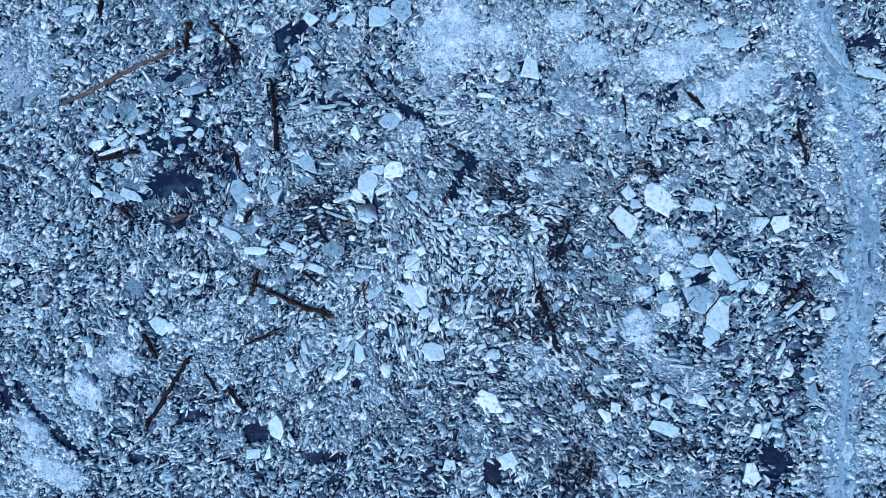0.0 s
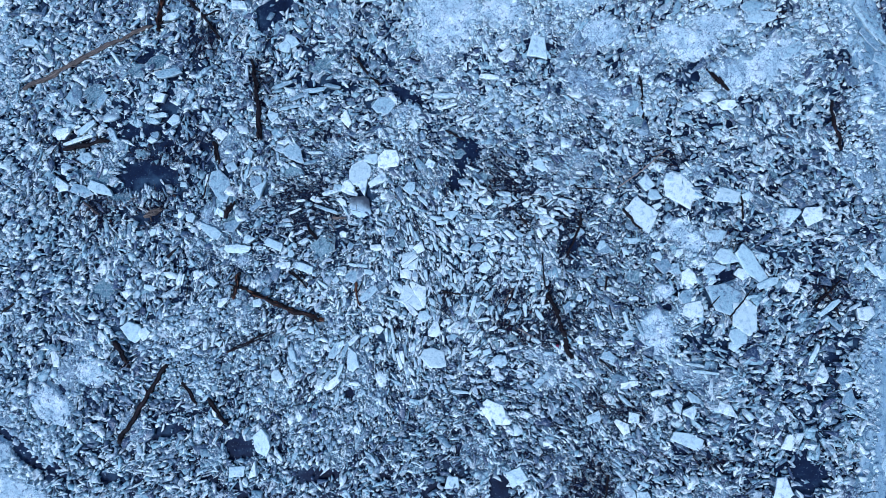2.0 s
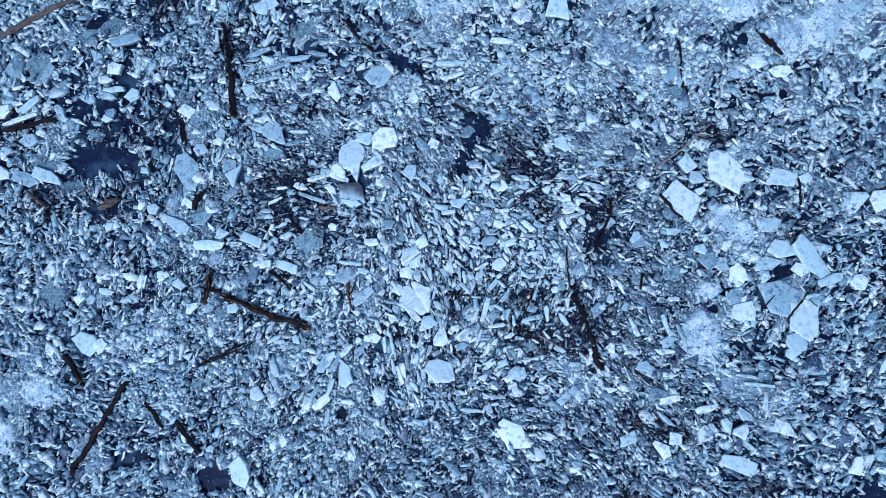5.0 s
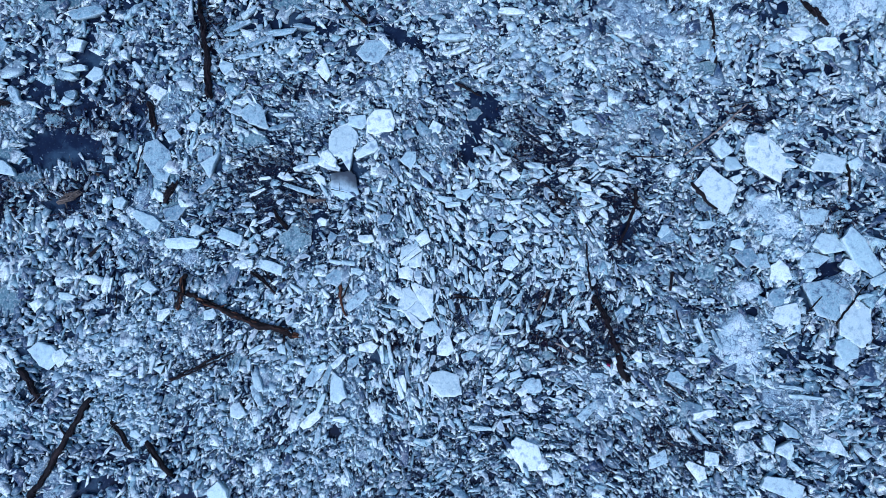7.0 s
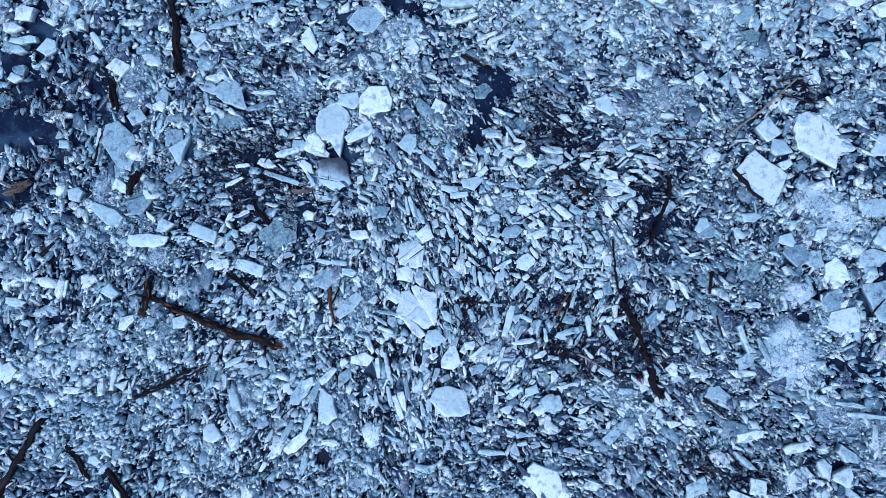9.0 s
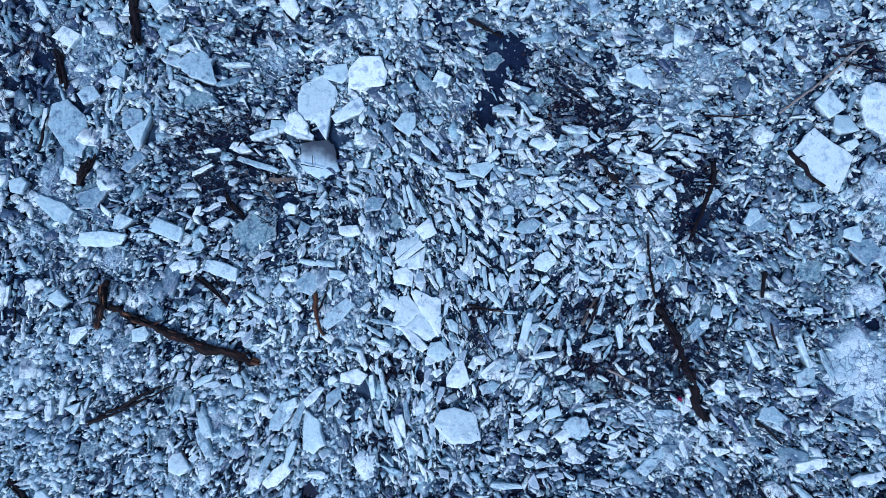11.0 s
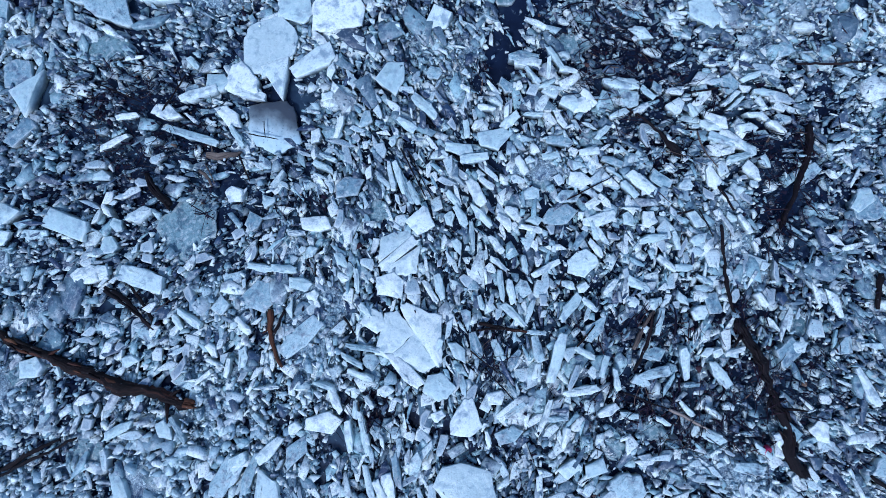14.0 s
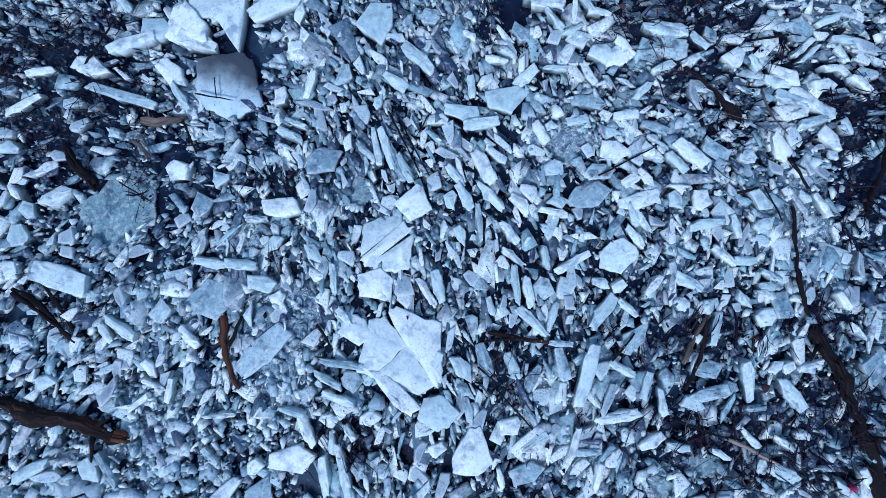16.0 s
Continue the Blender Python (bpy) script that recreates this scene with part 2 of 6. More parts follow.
litter_bed(2.18, -0.45, 0.18, 0.14, -1)
litter_bed(2.33, 0.26, 0.32, 0.24, -1)
litter_bed(2.60, -0.33, 0.52, 0.78, 1)
litter_bed(2.66, 1.30, 0.2, 0.7, -10)
litter_bed(2.80, 1.65, 0.2, 0.45, 1)
litter_bed(3.14, -3.74, 0.51, 0.64, 1)
litter_bed(3.80, -2.16, 1.01, 0.25, -20)
litter_bed(4.91, 3.10, 0.48, 0.27, -0)
litter_bed(4.98, 3.14, 0.53, 0.21, 1)
litter_bed(5.86, -3.12, 0.75, 0.18, 1)
litter_bed(5.92, 1.44, 0.52, 0.26, 1)
litter_bed(7.00, 6.19, 0.53, 0.19, 1)
litter_bed(7.87, 0.32, 0.51, 0.51, 1)
litter_bed(8.22, 3.90, 0.17, 0.59, 1)
pool(-3.30, 0.40, 0.08, 0.06, 0)
pool(-0.13, 0.80, 0.11, 0.07, 19)
pool(-0.25, -4.00, 0.26, 0.16, 31)
pool(-0.61, -0.64, 0.10, 0.14, -1)
pool(-0.98, 4.58, 0.30, 0.19, -29)
pool(-1.13, 7.09, 0.22, 0.39, 81)
pool(-1.26, -0.82, 0.14, 0.10, -1)
pool(-1.43, -1.12, 0.13, 0.16, -0)
pool(-1.63, 4.32, 0.18, 0.15, -0)
pool(-1.90, 2.28, 0.26, 0.07, -1)
pool(-1.91, 2.23, 0.25, 0.10, -0)
pool(-1.95, -2.00, 0.11, 0.11, -0)
pool(-10.34, -2.49, 0.56, 0.11, -49)
pool(-10.79, -2.51, 0.14, 0.56, 21)
pool(-2.31, 1.55, 0.10, 0.18, -10)
pool(-2.34, 1.56, 0.08, 0.15, -1)
pool(-2.68, 4.72, 0.63, 0.22, 1)
pool(-2.72, -3.76, 0.53, 0.19, 11)
pool(-2.88, -0.24, 0.20, 0.07, -11)
pool(-3.01, 0.50, 0.25, 0.08, -11)
pool(-3.05, 2.12, 0.15, 0.04, 19)
pool(-3.30, 2.45, 0.17, 0.04, -21)
pool(-3.40, 0.41, 0.11, 0.08, -1)
pool(-3.46, 4.93, 0.31, 0.08, 1)
pool(-3.99, 6.55, 0.57, 0.31, 31)
pool(-4.20, -4.20, 0.24, 0.19, 1)
pool(-4.39, -3.25, 0.38, 0.27, 1)
pool(-4.41, -2.05, 0.11, 0.11, -0)
pool(-5.67, 4.11, 0.22, 0.14, -60)
pool(-5.88, -2.92, 0.33, 0.16, 21)
pool(-6.35, 4.30, 0.20, 0.16, 1)
pool(-6.42, 4.13, 0.22, 0.19, -0)
pool(-6.45, 2.62, 0.38, 0.26, 1)
pool(-6.48, 4.23, 0.21, 0.16, 1)
pool(-6.54, 2.78, 0.51, 0.22, -0)
pool(-6.69, 3.79, 0.23, 0.20, 1)
pool(-6.86, 1.70, 0.30, 0.10, 11)
pool(-6.89, 5.39, 0.26, 0.18, 1)
pool(-7.13, 2.66, 0.57, 0.34, 1)
pool(-7.13, 2.74, 0.36, 0.13, 1)
pool(-7.15, -3.97, 0.41, 0.11, 1)
pool(-8.43, -2.42, 0.17, 0.55, 31)
pool(-8.45, -3.90, 0.41, 0.14, -29)
pool(-8.51, -2.26, 0.61, 0.17, -44)
pool(-9.21, -3.53, 0.96, 0.12, -37)
pool(0.22, 2.68, 0.24, 0.32, 10)
pool(0.3, 3.02, 0.24, 0.34, 10)
pool(0.42, 3.33, 0.36, 0.27, -20)
pool(0.50, -1.98, 0.21, 0.09, 15)
pool(0.78, -0.43, 0.12, 0.10, 39)
pool(1.27, -3.83, 0.28, 0.44, 1)
pool(1.97, 2.37, 0.11, 0.07, -1)
pool(2.77, 1.29, 0.05, 0.12, -1)
pool(3.75, 5.46, 0.16, 0.24, 1)
pool(4.15, 3.93, 0.18, 0.11, -0)
pool(4.67, -0.08, 0.13, 0.09, -0)
pool(5.14, -0.66, 0.11, 0.11, -0)
pool(5.18, 4.78, 0.32, 0.09, 1)
pool(5.30, 5.07, 0.10, 0.27, 1)
pool(5.32, 5.45, 0.19, 0.35, 1)
pool(5.72, 5.65, 0.37, 0.09, -14)
pool(5.95, 0.62, 0.3, 0.13, 20)
pool(7.24, -3.24, 0.17, 0.37, 21)
pool(7.37, -3.11, 0.19, 0.32, 21)
pool(8.11, 3.90, 0.14, 0.07, 1)
pool(9.08, -1.15, 0.32, 0.12, 26)
pool(9.76, 6.16, 0.31, 0.18, 1)
slush_bank(-4.45, -0.53, 0.65, 0.27, -10)
slush_bank(-4.13, -1.27, 0.89, 0.38, 10)
slush_bank(-2.92, -1.22, 0.53, 0.38, 0)
slush_bank(-4.89, -0.20, 0.47, 0.30, 0)
slush_bank(-0.93, -0.23, 0.24, 0.16, -1)
slush_bank(-0.96, 4.09, 0.50, 0.25, -0)
slush_bank(-1.04, 3.58, 0.75, 0.25, -0)
slush_bank(-1.25, -0.31, 0.24, 0.16, -1)
slush_bank(-1.45, 2.67, 0.25, 0.12, -0)
slush_bank(-1.58, -0.22, 0.36, 0.20, -1)
slush_bank(-1.58, -1.95, 0.48, 0.56, -0)
slush_bank(-1.78, -0.50, 0.48, 0.24, -1)
slush_bank(-1.92, -0.53, 0.73, 0.21, 10)
slush_bank(-10.37, 1.02, 0.86, 0.57, 1)
slush_bank(-10.66, -0.69, 0.57, 0.57, 1)
slush_bank(-10.81, 5.73, 1.03, 1.32, 1)
slush_bank(-2.15, -1.80, 0.48, 0.48, -0)
slush_bank(-2.18, -0.60, 0.81, 0.48, -9)
slush_bank(-2.31, 0.36, 0.29, 0.20, -1)
slush_bank(-2.52, -0.80, 0.65, 0.24, -1)
slush_bank(-2.64, -2.59, 0.93, 0.80, 31)
slush_bank(-3.23, 4.37, 0.98, 0.42, 1)
slush_bank(-3.33, 4.28, 0.76, 0.37, -0)
slush_bank(-3.54, -1.98, 0.89, 0.48, -0)
slush_bank(-5.51, -0.38, 0.66, 0.33, -0)
slush_bank(-5.55, -1.68, 0.90, 0.49, 20)
slush_bank(-5.74, -1.11, 0.91, 0.33, -0)
slush_bank(-6.14, -0.80, 1.36, 0.57, 11)
slush_bank(-8.19, -1.73, 0.69, 0.69, 1)
slush_bank(-8.64, -3.37, 0.82, 0.55, -29)
slush_bank(-9.60, -2.46, 0.97, 0.56, -29)
slush_bank(-9.91, -3.97, 1.24, 0.97, -29)
slush_bank(0.29, 6.42, 1.25, 0.97, 1)
slush_bank(0.52, 1.65, 0.49, 0.24, -0)
slush_bank(0.70, 4.05, 0.82, 0.33, -0)
slush_bank(0.81, 4.22, 1.23, 0.68, 1)
slush_bank(1.45, 6.48, 0.96, 0.83, 1)
slush_bank(1.53, 1.50, 0.53, 0.40, 1)
slush_bank(2.03, 3.95, 0.81, 0.54, 1)
slush_bank(2.81, 6.32, 1.23, 0.95, 1)
slush_bank(3.88, 4.36, 1.20, 0.80, 1)
slush_bank(4.41, 5.74, 1.08, 0.81, 1)
slush_bank(4.64, -0.53, 0.52, 0.64, 1)
slush_bank(4.69, -0.66, 0.47, 0.47, -0)
slush_bank(5.15, 1.53, 0.47, 0.32, -0)
slush_bank(5.41, 1.04, 0.52, 0.78, 1)
slush_bank(6.11, 6.27, 1.47, 0.67, -9)
slush_bank(6.73, 5.17, 1.58, 0.79, 16)
slush_bank(8.02, 6.25, 0.79, 1.06, 1)
slush_bank(8.69, 3.56, 0.65, 1.03, 1)
slush_bank(8.87, -2.38, 0.42, 2.35, 5)
slush_bank(9.44, -2.84, 0.49, 1.48, 1)
slush_bank(9.53, 3.17, 0.38, 3.33, -5)

drift(-10.6, 3.8, 45)
drift(-9.0, 1.6, 50)
drift(-7.9, 6.6, 30)
drift(-4.9, -0.5, 70)
drift(-2.5, -1.8, 65)
drift(0.1, 4.6, -5)
drift(2.2, 4.5, -15)
drift(6.0, 3.8, -30)
drift(7.9, 3.1, -45)
drift(7.3, 1.6, -40)
drift(2.9, -2.4, -60)
drift(5.4, -1.8, -25)
drift(7.2, -1.0, 30)
drift(-0.4, 2.5, -60)
drift(-6.4, -3.8, 30)
drift(-1.2, -1.6, -75)
drift(1.9, 3.1, -35)
drift(-3.1, 2.1, -15)
drift(4.7, -3.3, -20)
drift(0.0, 1.4, -55)
drift(0.3, 0.8, -60)
drift(1.2, 3.4, -30)
drift(1.3, 2.4, 20)
drift(-1.0, 1.0, -80)
drift(1.8, -0.0, 70)
drift(-2.1, 2.1, -10)
drift(-1.7, 0.6, 60)
drift(2.0, -1.3, -20)
drift(3.7, -1.9, -30)
drift(0.7, -0.4, 70)
drift(5.1, -1.4, -5)
drift(-3.2, 0.8, 40)
drift(-5.4, -0.0, 60)
drift(2.9, 3.5, -40)


def waves(seed, size, count=10):
    """A smooth random field over the plan, about -1 to 1, with features of that size in metres."""
    r = np.random.default_rng(seed)
    k, a, p = r.normal(0, 1.6 / size, count), r.normal(0, 1.6 / size, count), r.uniform(0, 6.28, count)
    return lambda x, y: np.sin(x[..., None] * k + y[..., None] * a + p).sum(-1) / math.sqrt(count)


ragged, broad, fine, lumps = waves(1, 0.35), waves(2, 2.2), waves(3, 0.16, 14), waves(4, 0.7, 12)
seams, mushy = waves(8, 1.1, 12), waves(21, 0.55, 14)
mush_at = lambda x, y: np.clip((mushy(x, y) - 0.75) / 0.4, 0, 1)
turn_a, turn_b = waves(5, 1.3), waves(6, 1.3)


def cover(zones, x, y, soft=0.35):
    """How deep each place lies inside the zones: 0 outside, 1 well inside, with a ragged rim."""
    best = np.zeros(x.shape)
    edge = 0.3 * ragged(x, y) + 0.16 * fine(x, y)
    for cx, cy, a, b, t in zones:
        u = ((x - cx) * math.cos(t) + (y - cy) * math.sin(t)) / a
        v = ((y - cy) * math.cos(t) - (x - cx) * math.sin(t)) / b
        best = np.maximum(best, np.clip((1 - np.hypot(u, v) + edge) / soft, 0, 1))
    return best


def heading(x, y):
    c, s = 0.55 * turn_a(x, y), 0.55 * turn_b(x, y)
    for cx, cy, t in DRIFTS:
        w = 1.6 * np.exp(-((x - cx) ** 2 + (y - cy) ** 2) / 1.1)
        c, s = c + w * math.cos(2 * t), s + w * math.sin(2 * t)
    return 0.5 * np.arctan2(s, c), np.hypot(c, s)


# ---- helpers for meshes ----
def mesh(name, co, faces_of_one, material, repeat=1):
    """A mesh of many like pieces: the faces of one piece, repeated over all the vertices."""
    me = bpy.data.meshes.new(name)
    co = np.asarray(co, dtype=np.float32).reshape(-1, 3)
    per = len(co) // repeat
    flat = np.concatenate(faces_of_one)
    loops = (flat[None] + (np.arange(repeat) * per)[:, None]).ravel().astype(np.int32)
    sizes = np.tile([len(f) for f in faces_of_one], repeat)
    me.vertices.add(len(co))
    me.vertices.foreach_set("co", co.ravel())
    me.loops.add(len(loops))
    me.loops.foreach_set("vertex_index", loops)
    me.polygons.add(len(sizes))
    me.polygons.foreach_set("loop_start", np.concatenate([[0], np.cumsum(sizes)[:-1]]).astype(np.int32))
    me.update(calc_edges=True)
    me.materials.append(material)
    return me


def rings(n, count, lid=True, floor=False):
    """Faces between count rings of n points, ring 0 on top."""
    faces = [list(range(n))] if lid else []
    faces += [[r * n + i, (r + 1) * n + i, (r + 1) * n + (i + 1) % n, r * n + (i + 1) % n] for r in range(count - 1) for i in range(n)]
    return faces + ([[(count - 1) * n + i for i in reversed(range(n))]] if floor else [])


def part(name, me, parent, label=""):
    ob = new(name, me)
    ob.parent = parent
    return tagged(ob, label) if label else ob


# ---- the river and the slush between the ice ----
FIELD = (-12.9, 11.3, -6.3, 8.7)
MIDDLE = (-7.4, 6.8, -5.0, 5.6)
tagged(new("river_water", mesh("river_water", [(-800, -800, 0), (800, -800, 0), (800, 800, 0), (-800, 800, 0)], [[0, 1, 2, 3]], water_skin)), "dark still river water between the broken ice", "water", kind="structure")
tagged(new("river_bed", mesh("river_bed", [(-800, -800, -0.9), (800, -800, -0.9), (800, 800, -0.9), (-800, 800, -0.9)], [[0, 1, 2, 3]], silt)), "black silt under the river water", "ground", kind="structure")


def slush_sheet():
    nx, ny = 400, 250
    x, y = np.meshgrid(np.linspace(FIELD[0], FIELD[1], nx), np.linspace(FIELD[2], FIELD[3], ny))
    bank, open_water, bed = cover(BANKS, x, y, 0.5), cover(POOLS, x, y), cover(BEDS, x, y, 0.8)
    z = -0.062 + 0.022 * lumps(x, y) + 0.014 * fine(x, y) + 0.012 * broad(x, y) + rng.normal(0, 0.006, x.shape)
    crack = np.clip(1 - np.abs(seams(x, y)) / 0.13, 0, 1)
    z += bank * (0.092 + 0.028 * lumps(x, y) + 0.024 * fine(x, y) - 0.12 * crack) + 0.125 * mush_at(x, y) * (1 - bank) * (1 - bed) - 0.05 * bed - 0.16 * open_water
    i = (np.arange(ny - 1)[:, None] * nx + np.arange(nx - 1)).ravel()
    faces = np.stack([i, i + 1, i + nx + 1, i + nx], 1)
    me = bpy.data.meshes.new("slush")
    me.from_pydata(np.stack([x.ravel(), y.ravel(), z.ravel()], 1).tolist(), [], faces.tolist())
    me.polygons.foreach_set("use_smooth", [True] * len(faces))
    me.materials.append(slush)
    tagged(new("slush", me), "grey-white slush frozen between the ice pieces", "slush", kind="stuff")


slush_sheet()


def far_cover():
    """The frozen river round the jam, out to the horizon."""
    a, b, c, d = FIELD
    far = 800
    co = [(a, c), (b, c), (b, d), (a, d), (-far, -far), (far, -far), (far, far), (-far, far)]
    me = mesh("river_ice", [(x, y, 0.03) for x, y in co], [[4, 5, 1, 0], [5, 6, 2, 1], [6, 7, 3, 2], [7, 4, 0, 3]], slush)
    tagged(new("river_ice", me), "grey-white slush ice covering the wide river", "ground", kind="structure")


far_cover()


def packed_track(width, *line):
    """A band of snow pressed smooth between two ice fields, with long grooves, wandering edges and a hollow middle."""
    pts = np.array(line, dtype=float)
    run = np.concatenate([[0], np.cumsum(np.linalg.norm(np.diff(pts, axis=0), axis=1))])
    v = np.arange(0, run[-1], 0.07)
    mid = np.stack([np.interp(v, run, pts[:, 0]), np.interp(v, run, pts[:, 1])], 1)
    for _ in range(30):
        mid[1:-1] = (mid[:-2] + 2 * mid[1:-1] + mid[2:]) / 4
    along = np.gradient(mid, axis=0)
    along /= np.linalg.norm(along, axis=1, keepdims=True)
    side = np.stack([along[:, 1], -along[:, 0]], 1)
    r = np.random.default_rng(77)
    nu = 22
    u = np.linspace(-0.5, 0.5, nu)
    groove = np.convolve(r.normal(0, 0.016, nu + 2), np.ones(3) / 3, "valid")
    x, y = [mid[:, None, k] + side[:, None, k] * u[None] * width for k in (0, 1)]
    reach = 1 + 0.1 * ragged(mid[:, 0], mid[:, 1]) + 0.05 * fine(mid[:, 0], mid[:, 1])
    x, y = mid[:, :1] + (x - mid[:, :1]) * reach[:, None], mid[:, 1:] + (y - mid[:, 1:]) * reach[:, None]
    edge = np.abs(u)[None] * 2
    z = 0.082 + 0.014 * (1 - edge ** 2) + groove[None] + 0.008 * fine(x, y) + 0.012 * lumps(x, y) + r.normal(0, 0.004, x.shape) - 0.13 * (edge > 0.93)
    nv = len(v)
    i = (np.arange(nv - 1)[:, None] * nu + np.arange(nu - 1)).ravel()
    faces = np.stack([i, i + nu, i + nu + 1, i + 1], 1)[:, ::-1]
    me = bpy.data.meshes.new("packed_snow_track")
    me.from_pydata(np.stack([x.ravel(), y.ravel(), z.ravel()], 1).tolist(), [], faces.tolist())
    uv = np.stack([np.broadcast_to(u[None] * width, x.shape).ravel(), np.broadcast_to(v[:, None], x.shape).ravel()], 1)
    me.uv_layers.new(name="run").data.foreach_set("uv", uv[faces.ravel()].astype(np.float32).ravel())
    me.polygons.foreach_set("use_smooth", [True] * len(faces))
    me.materials.append(packed_snow)
    tagged(new("packed_snow_track", me), "smooth pale band of packed snow scratched lengthwise", "snow track", kind="structure")
    for a, b in zip(mid[::6], mid[6::6]):
        COVERS.append(((a[0] + b[0]) / 2, (a[1] + b[1]) / 2, 0.35, width * 0.12, math.atan2(*(b - a)[::-1])))


packed_track(0.9, (8.73, -4.97), (8.79, -3.79), (8.83, -2.60), (8.94, -1.39), (9.15, -0.15), (9.41, 1.23), (9.51, 2.50), (9.37, 3.67), (9.07, 4.85), (8.74, 6.06), (8.50, 7.15), (8.33, 7.98))


# ---- single slabs, sheets and shards of ice ----
def chipped(corner, r, steps, chip):
    """The outline through those corners, with chips broken out along its edges."""
    edge, n = [], len(corner)
    for i in range(n):
        for k in range(steps):
            f = k / steps + (r.uniform(-0.08, 0.08) if k else 0)
            p = corner[i] * (1 - f) + corner[(i + 1) % n] * f
            edge.append(p * (1 + r.normal(0, chip) * (1 if k else 0.4)))
    return np.array(edge)


def plate(name, edge, r, thick, dome, material):
    """A plate of ice with that outline: a worn rim, rough broken sides and a slightly uneven face."""
    n = len(edge)
    rim = min(0.008, 0.1 * np.ptp(edge, axis=0).min())
    unit = edge / np.maximum(np.linalg.norm(edge, axis=1, keepdims=True), 1e-6)
    bumpy = lambda s: r.normal(0, dome * s, n)
    levels = [(edge * 0.45, dome + bumpy(1)), (edge * 0.8 - unit * rim * 0.5, bumpy(0.7)), (edge - unit * rim, bumpy(0.4) - 0.002), (edge - unit * rim * 0.25, np.full(n, -rim * 0.7) + bumpy(0.3)),
              (edge + r.normal(0, 0.004, (n, 2)), np.full(n, -rim * 1.6)), (edge * 0.93 + r.normal(0, 0.006, (n, 2)), np.full(n, -thick))]
    co = np.concatenate([np.column_stack([p, z]) for p, z in levels])
    return mesh(name, co, rings(n, len(levels), True, True), material)


def seed_at(x, y, length=0.0):
    return np.random.default_rng(int(abs(x) * 7919 + abs(y) * 104729 + length * 1000) % 2 ** 31)


def floe(name, x, y, length, width, turn, sides, material, top, thick, lean, label, category, group, chip=0.03, dome=0.006, cover_share=0.47):
    """One piece of ice: an uneven polygon with chipped edges."""
    r = seed_at(x, y, length)
    bar = width < 0.45 * length
    if bar:
        sides = max(sides, 6)
    wild = 0.3 if bar else 0.2 if sides == 4 else 0.36
    a = (np.arange(sides) + r.uniform(-wild, wild, sides)) * 2 * np.pi / sides + (np.pi / 4 if sides == 4 else np.pi / 6 if bar else 0)
    rad = r.uniform(0.8 if bar else 0.62 if sides > 6 else 0.76, 1.12, sides)
    corner = np.stack([np.cos(a) * rad, np.sin(a) * rad], 1)
    if bar:
        corner = np.sign(corner) * np.abs(corner) ** r.uniform(0.5, 0.85)
    edge = chipped(corner, r, 4 if length > 0.2 else 3, chip)
    edge -= (edge.max(0) + edge.min(0)) / 2
    edge *= np.array([length, width]) / (edge.max(0) - edge.min(0))
    ob = new(name, plate(name, edge, r, thick, dome, material))
    lift = abs(math.sin(radians(lean))) * length * 0.25
    ob.matrix_world = pose(x, y, top + lift, 0, 0, turn) @ pose(0, 0, 0, r.normal(0, lean), r.normal(0, lean), 0)
    COVERS.append((x, y, length * cover_share, width * cover_share, radians(turn)))
    return tagged(ob, label, category, group)


def split(poly, place, way, gap):
    """The two parts of a convex outline on either side of a crack."""
    halves = []
    for sign in (1, -1):
        d = ((poly - place) @ way) * sign - gap / 2
        out = []
        for i in range(len(poly)):
            j = (i + 1) % len(poly)
            if d[i] >= 0:
                out.append(poly[i])
            if d[i] * d[j] < 0:
                out.append(poly[i] + (poly[j] - poly[i]) * d[i] / (d[i] - d[j]))
        halves.append(np.array(out))
    return halves


def broken_floe(x, y, length, width, turn, pieces, material, label, top=0.118, gap=0.004, lean=1.0, thick=0.09):
    """A large slab that has cracked into several fragments, still lying together."""
    r = seed_at(x, y, length)
    n = 9
    a = (np.arange(n) + r.uniform(-0.35, 0.35, n)) * 2 * np.pi / n
    rad = r.uniform(0.7, 1.12, n)
    polys = [np.stack([np.cos(a) * rad * length / 2, np.sin(a) * rad * width / 2], 1)]
    extent = lambda p: 0.5 * abs(np.dot(p[:, 0], np.roll(p[:, 1], -1)) - np.dot(p[:, 1], np.roll(p[:, 0], -1)))
    while len(polys) < pieces:
        polys.sort(key=extent)
        big = polys.pop()
        go = r.uniform(0, np.pi) if np.ptp(big[:, 0]) < 1.4 * np.ptp(big[:, 1]) else r.normal(0, 0.5)
        way = np.array([math.cos(go), math.sin(go)])
        polys += [p for p in split(big, big.mean(0) + r.normal(0, 0.05 * length, 2), way, gap * r.uniform(0.4, 2.0)) if len(p) > 2]
    ob = new("broken_ice_floe")
    ob.matrix_world = pose(x, y, top, 0, 0, turn)
    for p in polys:
        centre = p.mean(0)
        edge = chipped(p - centre, r, 4, 0.05)
        bit = part("fragment", plate("fragment", edge, r, thick, 0.006, material), ob)
        bit.matrix_local = pose(*centre, r.normal(0, 0.01), r.normal(0, lean), r.normal(0, lean), r.normal(0, 3))
    COVERS.append((x, y, length * 0.38, width * 0.38, radians(turn)))
    return tagged(ob, label, "ice floe", "broken ice floes")


def white_broken(x, y, length, width, turn, pieces):
    broken_floe(x, y, length, width, turn, pieces, smooth_ice, "broad white ice slab cracked into several fragments")


